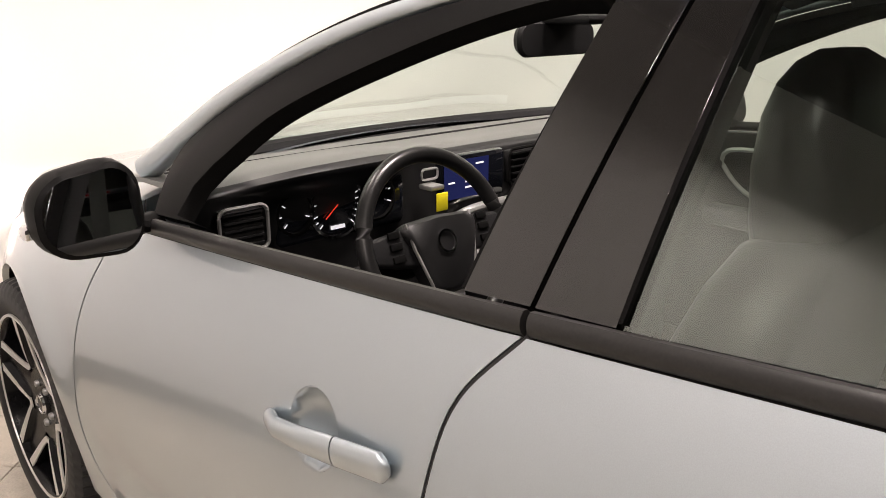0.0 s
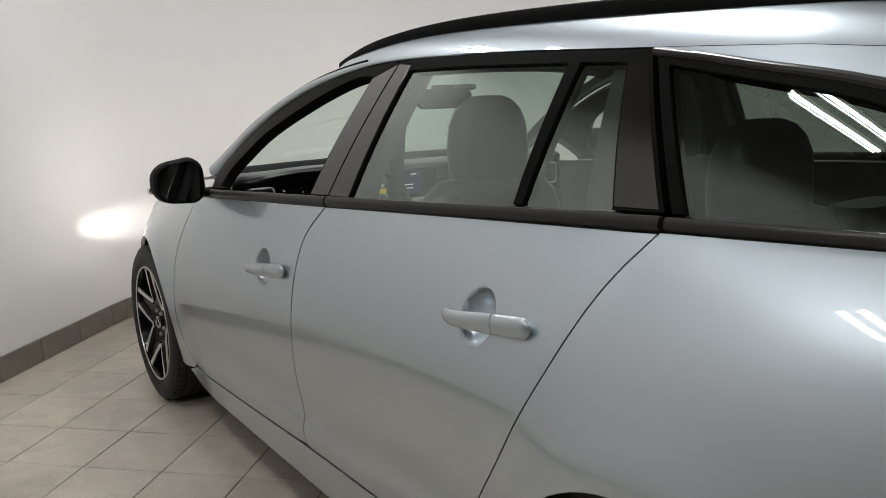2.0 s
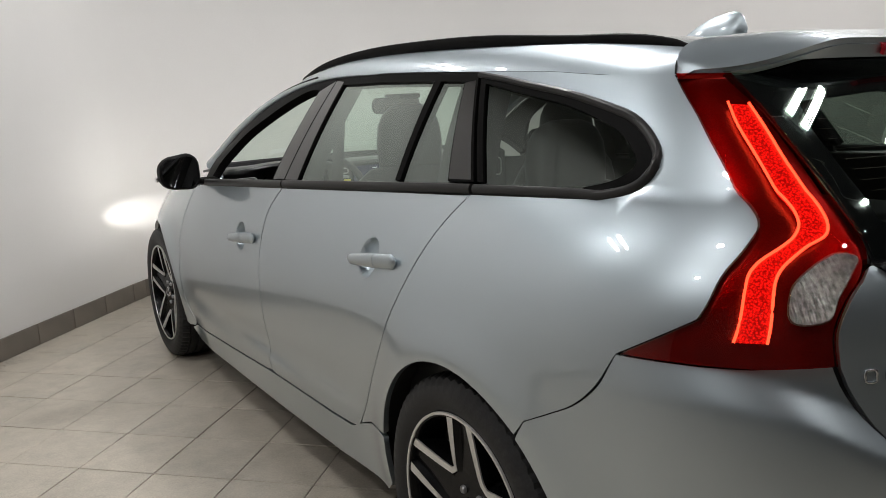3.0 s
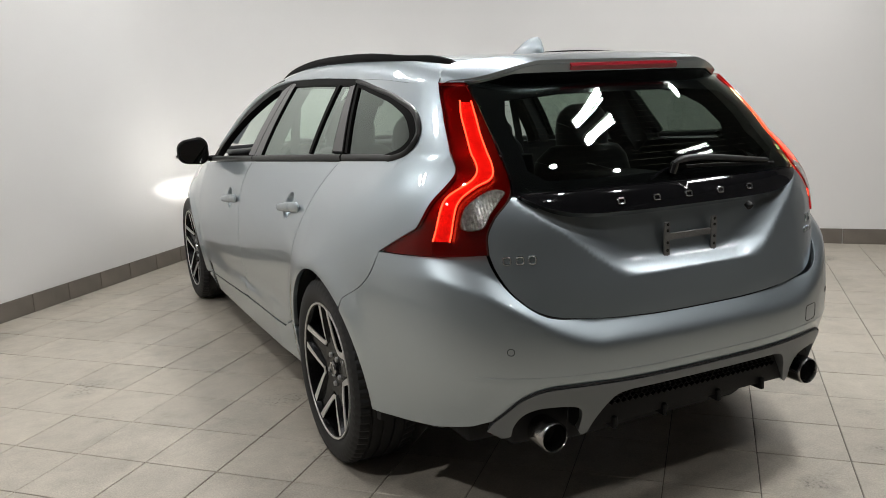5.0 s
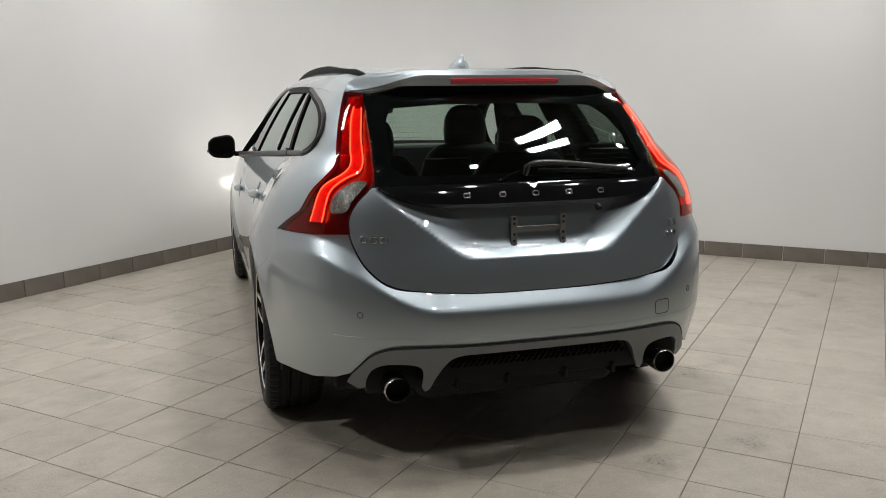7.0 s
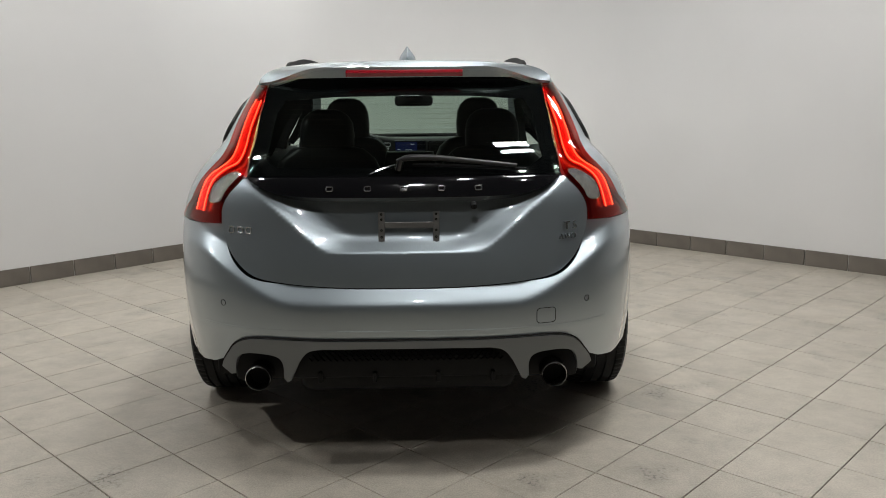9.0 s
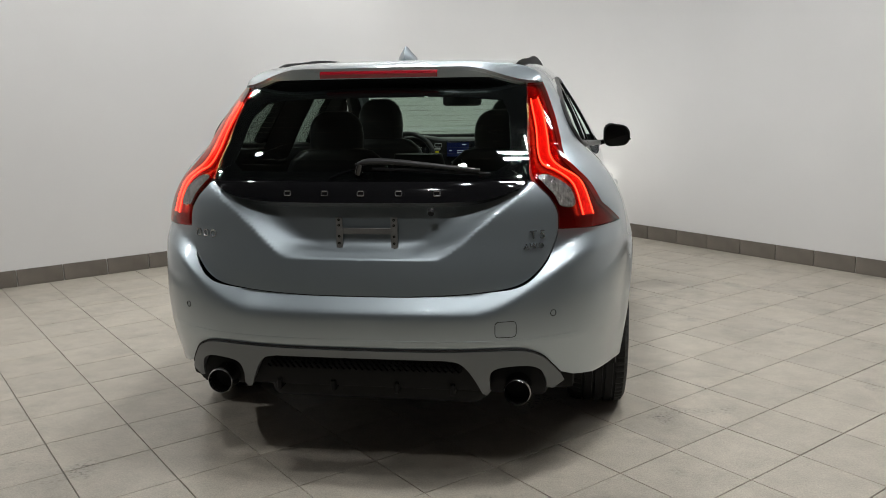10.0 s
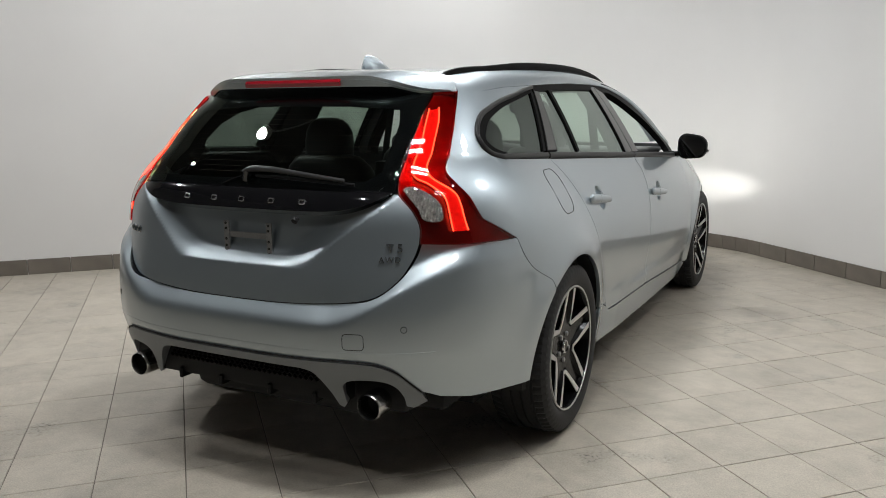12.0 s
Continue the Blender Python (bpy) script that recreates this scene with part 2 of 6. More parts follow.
def offset_poly(poly, d):
    p = np.array(poly, float)
    area = 0.5 * np.sum(p[:, 0] * np.roll(p[:, 1], -1) - np.roll(p[:, 0], -1) * p[:, 1])
    if area < 0:
        p = p[::-1]
    prv, nxt = np.roll(p, 1, 0), np.roll(p, -1, 0)
    e1, e2 = p - prv, nxt - p
    n1, n2 = np.stack([-e1[:, 1], e1[:, 0]], 1), np.stack([-e2[:, 1], e2[:, 0]], 1)
    n1 /= np.maximum(np.linalg.norm(n1, axis=1, keepdims=True), 1e-9)
    n2 /= np.maximum(np.linalg.norm(n2, axis=1, keepdims=True), 1e-9)
    m = n1 + n2
    m /= np.maximum(np.linalg.norm(m, axis=1, keepdims=True), 1e-6)
    k = np.maximum((m * n1).sum(1, keepdims=True), 0.5)
    return p + m * d / k


def dense_poly(poly, step):
    out = []
    for i, a in enumerate(poly):
        b = poly[(i + 1) % len(poly)]
        a, b = np.array(a, float), np.array(b, float)
        k = max(1, int(np.linalg.norm(b - a) / step))
        out += [a + (b - a) * j / k for j in range(k)]
    keep = [out[0]]
    for q in out[1:]:
        if np.linalg.norm(q - keep[-1]) > 0.0015:
            keep.append(q)
    return keep


def inside(pts, poly):
    x, y = pts[:, 0], pts[:, 1]
    res = np.zeros(len(pts), bool)
    p = np.array(poly)
    for i in range(len(p)):
        x1, y1 = p[i]
        x2, y2 = p[i - 1]
        with np.errstate(divide="ignore", invalid="ignore"):
            cut = ((y1 > y) != (y2 > y)) & (x < (x2 - x1) * (y - y1) / (y2 - y1) + x1)
        res ^= cut
    return res


def dist_to(pts, poly):
    p = np.array(poly)
    best = np.full(len(pts), 9.0)
    for i in range(len(p)):
        a, b = p[i - 1], p[i]
        d = b - a
        t = np.clip(((pts - a) @ d) / max(d @ d, 1e-12), 0, 1)
        best = np.minimum(best, np.linalg.norm(pts - a - t[:, None] * d, axis=1))
    return best


from mathutils.geometry import delaunay_2d_cdt


def panel(name, poly, material, parent, side=0, surf=body, step=0.03, gap=0.0030, depth=0.016, lift=0.0, label="", holes=(), fine=()):
    """A skin panel cut from a surface by an outline in (u, z), with its edge turned inwards.
    side: -1 left, 1 right, 0 for an outline that the mirror closes over the middle (u at the rear end)."""
    loops = [dense_poly(offset_poly(dense_poly(poly, step), gap), step)]
    loops += [dense_poly(offset_poly(dense_poly(h, step), -gap), step) for h in holes]
    if side == 0:
        for q in loops[0]:
            if q[0] < -U_REAR + 2.5 * gap + 1e-4 or q[0] > Y_FRONT + U_FRONT - 2.5 * gap - 1e-4:
                q[0] = -U_REAR if q[0] < 0 else Y_FRONT + U_FRONT
    outer = np.array(loops[0])
    lo, hi = outer.min(0), outer.max(0)
    gx, gy = np.meshgrid(np.arange(lo[0], hi[0], step), np.arange(lo[1], hi[1], step))
    grid = np.stack([gx.ravel(), gy.ravel()], 1)
    extra = [grid]
    for cu, cz, r, st in fine:
        ex, ey = np.meshgrid(np.arange(cu - r, cu + r, st), np.arange(cz - r * 0.8, cz + r * 0.8, st))
        e = np.stack([ex.ravel(), ey.ravel()], 1)
        extra[0] = extra[0][~((abs(extra[0][:, 0] - cu) < r) & (abs(extra[0][:, 1] - cz) < r * 0.8))]
        extra.append(e)
    grid = np.concatenate(extra)
    ok = inside(grid, loops[0])
    near = dist_to(grid, loops[0])
    for h in loops[1:]:
        ok &= ~inside(grid, h)
        near = np.minimum(near, dist_to(grid, h))
    grid = grid[ok & (near > step * 0.45)]
    pts, edges = [], []
    for lp in loops:
        s = len(pts)
        pts += [tuple(q) for q in lp]
        edges += [(s + i, s + (i + 1) % len(lp)) for i in range(len(lp))]
    pts += [tuple(q) for q in grid]
    v2, _, f2, _, _, _ = delaunay_2d_cdt([Vector(q) for q in pts], edges, [], 0, 1e-6)
    P = np.array([(v.x, v.y) for v in v2])
    cen = np.array([P[list(f)].mean(0) for f in f2])
    keep = inside(cen, loops[0])
    for h in loops[1:]:
        keep &= ~inside(cen, h)
    f2 = [tuple(f) for f, k in zip(f2, keep) if k]
    X, N = surf(P[:, 0], P[:, 1]), normals_of(surf, P[:, 0], P[:, 1])
    X = X + N * lift
    if sum(float(np.dot(np.cross(X[f[1]] - X[f[0]], X[f[2]] - X[f[0]]), N[f[0]])) for f in f2) < 0:
        f2 = [tuple(reversed(f)) for f in f2]
    count = {}
    for f in f2:
        for i in range(len(f)):
            a, b = f[i], f[(i + 1) % len(f)]
            count[(a, b)] = 1
    rim = [(a, b) for (a, b) in count if (b, a) not in count and not (side == 0 and abs(X[a][0]) < 1e-4 and abs(X[b][0]) < 1e-4)]
    verts, norms, faces = list(X), list(N), [tuple(f) for f in f2]
    lut = {}
    for a, b in rim:
        for i in (a, b):
            if i not in lut:
                lut[i] = len(verts)
                verts += [X[i] - N[i] * 0.0015, X[i] - N[i] * depth]
                out = N[i] * 0.4
                norms += [out, out]
        faces.append((b, a, lut[a], lut[b]))
        faces.append((lut[b], lut[a], lut[a] + 1, lut[b] + 1))
    verts, norms = np.array(verts), np.array(norms)
    # edge normals of the turned-in rim: from its faces
    rimn = np.zeros_like(verts)
    for f in faces[len(f2):]:
        if max(f) >= len(X) and min(f) >= len(X):
            n = np.cross(verts[f[1]] - verts[f[0]], verts[f[2]] - verts[f[0]])
            for i in f:
                rimn[i] += n
    l = np.linalg.norm(rimn, axis=1, keepdims=True)
    norms = np.where(l > 1e-12, rimn / np.maximum(l, 1e-12), norms)
    sgn = side if side else 1
    verts = verts * (sgn, 1, 1)
    norms = norms * (sgn, 1, 1)
    if sgn < 0:
        faces = [tuple(reversed(f)) for f in faces]
    if side == 0:
        k = len(verts)
        verts = np.concatenate([verts, verts * (-1, 1, 1)])
        norms = np.concatenate([norms, norms * (-1, 1, 1)])
        faces = faces + [tuple(i + k for i in reversed(f)) for f in faces]
    return link_mesh(name, verts, faces, material, parent, label, normals=norms)


def sheet(name, fn, us, vs, material, parent, label="", flip=False, thick=0.0, normals=True):
    """A grid patch fn(u, v) -> point, optionally with thickness downwards its normal."""
    U, V = np.meshgrid(us, vs, indexing="ij")
    X = fn(U.ravel(), V.ravel())
    nu, nv = len(us), len(vs)
    e = 1e-3
    n = np.cross(fn(U.ravel() + e, V.ravel()) - fn(U.ravel() - e, V.ravel()), fn(U.ravel(), V.ravel() + e) - fn(U.ravel(), V.ravel() - e))
    n /= np.maximum(np.linalg.norm(n, axis=1, keepdims=True), 1e-12)
    if flip:
        n = -n
    faces = []
    for i in range(nu - 1):
        for j in range(nv - 1):
            f = (i * nv + j, (i + 1) * nv + j, (i + 1) * nv + j + 1, i * nv + j + 1)
            faces.append(tuple(reversed(f)) if flip else f)
    verts, norms = X, n
    if thick:
        k = len(X)
        verts = np.concatenate([X, X - n * thick])
        norms = np.concatenate([n, -n])
        faces = faces + [tuple(i + k for i in reversed(f)) for f in faces]
        ring = [i * nv for i in range(nu)] + [(nu - 1) * nv + j for j in range(1, nv)] + [i * nv + nv - 1 for i in range(nu - 2, -1, -1)] + [j for j in range(nv - 2, 0, -1)]
        for a, b in zip(ring, ring[1:] + ring[:1]):
            f = (b, a, a + k, b + k)
            faces.append(tuple(reversed(f)) if flip else f)
    ob = link_mesh(name, verts, faces, material, parent, label, normals=norms if normals and not thick else None)
    if thick:
        ob.data.set_sharp_from_angle(angle=radians(40))
    return ob


def tube(path, radius, sides=8, closed=False, scale=None):
    """A bmesh tube along 3D points; scale(i) gives (width, height) factors."""
    bm = bmesh.new()
    P = [Vector(p) for p in path]
    rings = []
    for i, p in enumerate(P):
        a, b = P[i - 1] if (i or closed) else p, P[(i + 1) % len(P)] if (i < len(P) - 1 or closed) else p
        d = (b - a).normalized()
        up = Vector((0, 0, 1)) if abs(d.z) < 0.95 else Vector((0, 1, 0))
        sx = d.cross(up).normalized()
        sy = sx.cross(d)
        w, h = scale(i / max(1, len(P) - 1)) if scale else (1, 1)
        rings.append([bm.verts.new(p + sx * radius * w * math.cos(t) + sy * radius * h * math.sin(t)) for t in [2 * math.pi * k / sides for k in range(sides)]])
    for i in range(len(rings) if closed else len(rings) - 1):
        r, q = rings[i], rings[(i + 1) % len(rings)]
        for k in range(sides):
            bm.faces.new((r[k], r[(k + 1) % sides], q[(k + 1) % sides], q[k]))
    if not closed:
        bm.faces.new(rings[0])
        bm.faces.new(list(reversed(rings[-1])))
    return bm


def lathe(profile, steps=64, axis="x"):
    """Turns (radius, offset) points round the x axis."""
    bm = bmesh.new()
    rings = []
    for k in range(steps):
        t = 2 * math.pi * k / steps
        rings.append([bm.verts.new((o, r * math.cos(t), r * math.sin(t))) for r, o in profile])
    for k in range(steps):
        a, b = rings[k], rings[(k + 1) % steps]
        for i in range(len(profile) - 1):
            bm.faces.new((a[i], a[i + 1], b[i + 1], b[i]))
    return bm


def block(x0, x1, y0, y1, z0, z1, bevel=0.0, segments=2):
    bm = bmesh.new()
    bmesh.ops.create_cube(bm, size=1)
    for v in bm.verts:
        v.co = Vector(((x0 + x1) / 2 + v.co.x * (x1 - x0), (y0 + y1) / 2 + v.co.y * (y1 - y0), (z0 + z1) / 2 + v.co.z * (z1 - z0)))
    if bevel:
        bmesh.ops.bevel(bm, geom=bm.edges[:], offset=bevel, segments=segments, affect="EDGES", profile=0.5)
    return bm


def empty(name, label, category, group="", m=None):
    ob = new(name)
    if m:
        ob.matrix_world = m
    return tagged(ob, label, category, group)
# ---------------------------------------------------------------- the room


def tile_material():
    m = bpy.data.materials.new("floor_tile_stoneware")
    m.use_nodes = True
    nt = m.node_tree
    p = nt.nodes["Principled BSDF"]
    tc = nt.nodes.new("ShaderNodeTexCoord")
    geo = nt.nodes.new("ShaderNodeNewGeometry")
    info = nt.nodes.new("ShaderNodeObjectInfo")

    def noise_at(scale, detail=5, rough=0.6):
        n = nt.nodes.new("ShaderNodeTexNoise")
        n.inputs["Scale"].default_value, n.inputs["Detail"].default_value, n.inputs["Roughness"].default_value = scale, detail, rough
        nt.links.new(geo.outputs["Position"], n.inputs["Vector"])
        return n.outputs["Fac"]

    def ramp(src, lo, hi, a, b):
        r = nt.nodes.new("ShaderNodeMapRange")
        r.inputs["From Min"].default_value, r.inputs["From Max"].default_value = lo, hi
        r.inputs["To Min"].default_value, r.inputs["To Max"].default_value = a, b
        nt.links.new(src, r.inputs["Value"])
        return r.outputs[0]

    def mul(a, b):
        n = nt.nodes.new("ShaderNodeMath")
        n.operation = "MULTIPLY"
        nt.links.new(a, n.inputs[0])
        nt.links.new(b, n.inputs[1])
        return n.outputs[0]
    speck = ramp(noise_at(150, 5, 0.8), 0.3, 0.7, 0.74, 1.22)
    cloud = ramp(noise_at(9, 7, 0.7), 0.3, 0.7, 0.86, 1.10)
    dirt = ramp(noise_at(1.7, 8, 0.7), 0.28, 0.50, 0.74, 1.0)
    scuff = ramp(noise_at(4.6, 9, 0.75), 0.24, 0.36, 0.62, 1.0)
    own = ramp(info.outputs["Random"], 0, 1, 0.94, 1.05)
    # clusters of dark oily specks, and a faint film of dirt round them
    patch = ramp(noise_at(2.6, 3, 0.5), 0.61, 0.70, 0.0, 1.0)
    dots = ramp(noise_at(75, 3, 0.6), 0.52, 0.64, 0.0, 0.6)
    oil = nt.nodes.new("ShaderNodeMath")
    oil.operation = "SUBTRACT"
    oil.inputs[0].default_value = 1.0
    nt.links.new(mul(patch, dots), oil.inputs[1])
    film = ramp(patch, 0, 1, 1.0, 0.88)
    v = mul(mul(mul(mul(speck, cloud), mul(dirt, scuff)), own), mul(oil.outputs[0], film))
    col = nt.nodes.new("ShaderNodeVectorMath")
    col.operation = "SCALE"
    col.inputs[0].default_value = (0.450, 0.408, 0.340)
    nt.links.new(v, col.inputs["Scale"])
    nt.links.new(col.outputs[0], p.inputs["Base Color"])
    nt.links.new(ramp(noise_at(3, 6), 0.3, 0.7, 0.34, 0.55), p.inputs["Roughness"])
    b = nt.nodes.new("ShaderNodeBump")
    b.inputs["Distance"].default_value = 0.0006
    nt.links.new(noise_at(260, 3), b.inputs["Height"])
    nt.links.new(b.outputs[0], p.inputs["Normal"])
    return m


TILE = tile_material()
GROUT = mat("grout", (0.16, 0.145, 0.122), rough=0.9, grain=0.2, grain_scale=300, stain=0.3, stain_scale=2)
WALL = mat("white_wall_paint", (0.71, 0.697, 0.680), rough=0.55, grain=0.015, grain_scale=120, stain=0.03, stain_scale=1.2, bump=0.00015)
# unseen back walls, kept dark so less light reaches the car's rear
UNSEEN_WALL = mat("unseen_dark_wall", (0.11, 0.109, 0.107), rough=0.55, grain=0.02, stain=0.03, stain_scale=1.2)
CEILM = mat("ceiling_paint", (0.055, 0.055, 0.055), rough=0.8, grain=0.03, stain=0.05)
SKIRT = mat("skirting_tile", (0.155, 0.135, 0.112), rough=0.45, grain=0.15, grain_scale=250, stain=0.2, stain_scale=6)
RSIZE, COVE = 9.6, 1.4


def room_box(name, x0, x1, y0, y1, z0, z1, material, label, category):
    ob = part(name, block(x0, x1, y0, y1, z0, z1), material, smooth=False)
    ob.matrix_world = ROOM
    return tagged(ob, label, category, kind="structure")


floor = room_box("floor", -0.2, RSIZE + 0.2, -0.2, RSIZE + 0.2, -0.2, -0.004, GROUT, "grey-beige square stoneware tile floor with dirty joints", "floor")
room_box("wall_west", COVE, RSIZE, -0.2, 0.0, -0.004, CEIL, WALL, "plain white painted showroom wall", "wall")
room_box("wall_east", -0.2, 0.0, COVE, RSIZE, -0.004, CEIL, WALL, "plain white painted showroom wall", "wall")
# two walls added out of view, dark to hold down rear reflections
room_box("wall_south", RSIZE, RSIZE + 0.2, -0.2, RSIZE, -0.004, CEIL, UNSEEN_WALL, "unseen dark wall added behind to dim the car's rear", "wall")
room_box("wall_rear", 0.0, RSIZE + 0.2, RSIZE, RSIZE + 0.2, -0.004, CEIL, UNSEEN_WALL, "unseen dark wall added behind to dim the car's rear", "wall")
room_box("ceiling", -0.2, RSIZE + 0.2, -0.2, RSIZE + 0.2, CEIL, CEIL + 0.15, CEILM, "dark grey painted ceiling", "ceiling")


# the two white walls meet in a wide rounded corner
verts, faces, n = [], [], 40
for i in range(n + 1):
    a = radians(180 + 90 * i / n)
    for r, z in ((COVE, -0.004), (COVE, CEIL), (COVE + 0.2, CEIL), (COVE + 0.2, -0.004)):
        verts.append((COVE + r * math.cos(a), COVE + r * math.sin(a), z))
for i in range(n):
    k = 4 * i
    faces += [(k, k + 1, k + 5, k + 4), (k + 2, k + 3, k + 7, k + 6), (k + 1, k + 2, k + 6, k + 5), (k + 3, k, k + 4, k + 7)]
bend = link_mesh("wall_corner", verts, faces, WALL)
bend.data.set_sharp_from_angle(angle=radians(35))
bend.matrix_world = ROOM
tagged(bend, "plain white rounded corner of the showroom wall", "wall", kind="structure")
# ---------------------------------------------------------------- the car: skin
CAR = empty("car", "silver-grey estate car, tail lamps lit, on the tiled floor", "car", m=pose(0.006, 0, 0))
R_WHEEL, ARCH = 0.335, 0.372
REAR_AXLE, FRONT_AXLE = 0.0, 2.776
HANDLES = [(1.466, 0.806), (0.477, 0.874)]


def dent(u, z):
    """Depth of the bowls behind the door handles."""
    d = 0
    for hu, hz in HANDLES:
        q = ((u - hu) / 0.050) ** 2 + ((z - hz) / 0.052) ** 2
        d = d + 0.038 * np.clip(1 - q, 0, 1) ** 0.6
    return d


def flare(u, z):
    f = 0
    for c in (REAR_AXLE, FRONT_AXLE):
        r = np.hypot(u - c, z - R_WHEEL)
        f = f + 0.020 * np.exp(-((r - ARCH) / 0.085) ** 2) * (z > 0.2)
    return f


def moulding(y, z):
    """The lower doors swell out again above the sill, under a shallow hollow."""
    run = np.clip((y - 0.50) / 0.25, 0, 1) * np.clip((2.36 - y) / 0.25, 0, 1)
    top = 0.405 + 0.035 * np.clip((1.6 - y) / 1.1, 0, 1)
    t = np.clip((top - z) / 0.035, 0, 1)
    return run * (0.011 * t * t * (3 - 2 * t) - 0.004 * np.exp(-((z - top - 0.035) / 0.04) ** 2))


def skin(u, z):
    p = body(u, z)
    y = p[..., 1]
    p[..., 0] += flare(y, z) * np.clip(p[..., 0] / 0.8, 0, 1)
    p[..., 0] += moulding(y, z)
    return p


def bowl(u, z):
    p = skin(u, z)
    p[..., 0] -= dent(u, z)
    return p


def bowl_rim(k):
    hu, hz = HANDLES[k]
    return [(hu + 0.050 * math.cos(a), hz + 0.052 * math.sin(a)) for a in [2 * math.pi * i / 48 for i in range(48)]]


def arc(cy, r, a0, a1, n=24):
    return [(cy + r * math.cos(radians(a0 + (a1 - a0) * i / n)), R_WHEEL + r * math.sin(radians(a0 + (a1 - a0) * i / n))) for i in range(n + 1)]


def sill_z(y):
    return float(np.interp(y, [0.2, 0.58, 1.28, 2.36], [0.340, 0.347, 0.332, 0.272]))


SEAM_C = smooth_line([(0.143, 1.066), (0.200, 0.975), (0.272, 0.812), (0.360, 0.652), (0.425, 0.550), (0.478, 0.470), (0.535, 0.395)], 0.02)
SEAM_B = smooth_line([(1.172, 1.006), (1.235, 0.925), (1.256, 0.835), (1.266, 0.705), (1.268, 0.560), (1.258, 0.400), (1.250, 0.338)], 0.02)
SEAM_F = smooth_line([(2.130, 0.945), (2.190, 0.870), (2.255, 0.780), (2.318, 0.640), (2.345, 0.500), (2.325, 0.375), (2.262, 0.285)], 0.02)


def along_belt(y0, y1, dz=0.0, n=16):
    return [(y0 + (y1 - y0) * i / n, float(belt_z(y0 + (y1 - y0) * i / n)) + dz) for i in range(n + 1)]


def along_edge(y0, y1, dz=0.0, n=16):
    return [(y0 + (y1 - y0) * i / n, float(edge_z(y0 + (y1 - y0) * i / n)) + dz) for i in range(n + 1)]


def to_u(points):
    return [(uy(y, z), z) for y, z in points]


BELT_LO, BELT_HI = -0.012, 0.014
door_bottom_c = [(0.575, 0.352), (0.62, 0.347)]
REAR_DOOR = SEAM_C + [(0.560, 0.365)] + door_bottom_c + [(0.9, sill_z(0.9)), (1.22, sill_z(1.22))] + SEAM_B[::-1] + along_belt(1.172, 0.143, BELT_LO)[1:-1]
FRONT_DOOR = SEAM_B + [(1.30, sill_z(1.30)), (1.8, sill_z(1.8)), (2.20, sill_z(2.20))] + SEAM_F[::-1] + along_belt(2.130, 1.172, BELT_LO)[1:-1]
# tail lamp
LAMP_INNER = smooth_line([(0.642, 0.850), (0.639, 0.905), (0.612, 0.955), (0.568, 1.000), (0.548, 1.040), (0.541, 1.10), (0.534, 1.18), (0.526, 1.26), (0.518, 1.328)], 0.012)
LAMP_OUTER = smooth_line([(0.600, 1.265), (0.622, 1.205), (0.640, 1.140), (0.652, 1.095), (0.666, 1.068), (0.700, 1.035), (0.745, 0.988), (0.785, 0.920)], 0.012)
LAMP_TIP, LAMP_FOOT = (uy(-0.323, 1.332), 1.332), (uy(-0.455, 0.842), 0.842)
LAMP = [LAMP_FOOT] + [(ux(x, z), z) for x, z in [(0.74, 0.843)] + [tuple(q) for q in LAMP_INNER]] + [LAMP_TIP] + [(ux(x, z), z) for x, z in LAMP_OUTER]
LAMP_OUT = [LAMP_TIP] + [(ux(x, z), z) for x, z in LAMP_OUTER] + [LAMP_FOOT]
BUMP_SEAM = to_u(smooth_line([(-0.455, 0.842), (-0.420, 0.775), (-0.375, 0.728), (-0.325, 0.698), (-0.262, 0.664)], 0.02))
QW_OUT = smooth_line([(0.072, 1.320), (-0.075, 1.298), (-0.206, 1.270), (-0.287, 1.247), (-0.342, 1.214), (-0.377, 1.177), (-0.376, 1.143), (-0.342, 1.113), (-0.244, 1.090)], 0.02)
QUARTER = [(0.285, float(edge_z(0.285)))] + to_u(QW_OUT) + [(-0.03, 1.076)] + [(0.143, 1.066)] + SEAM_C[1:] + [(0.548, 0.375), (0.47, 0.405), (0.405, 0.41)] + \
    [(y, z) for y, z in arc(REAR_AXLE, ARCH, 12, 128)] + BUMP_SEAM[::-1] + LAMP_OUT[::-1][1:] + along_edge(-0.25, 0.25, 0.0, 20)
SILL_PANEL = [(0.555, 0.372), (0.47, 0.403), (0.402, 0.408)] + arc(REAR_AXLE, ARCH, 10, -12, 6) + [(0.42, 0.215), (1.2, 0.195), (2.3, 0.185), (2.36, 0.245)] + [(2.27, 0.277)] + [(y, sill_z(y) - 0.003) for y in (2.2, 1.8, 1.28, 0.9, 0.62)]
FENDER = SEAM_F + [(2.30, 0.262), (2.38, 0.250)] + to_u(arc(FRONT_AXLE, ARCH, 192, 8, 30)) + to_u([(3.24, 0.48), (3.28, 0.62), (3.10, 0.74), (2.9, 0.82)]) + \
    [(uy(y, float(belt_z(y)) - 0.02), float(belt_z(y)) - 0.02) for y in (2.8, 2.6, 2.4)] + [(2.2, float(belt_z(2.2)))]

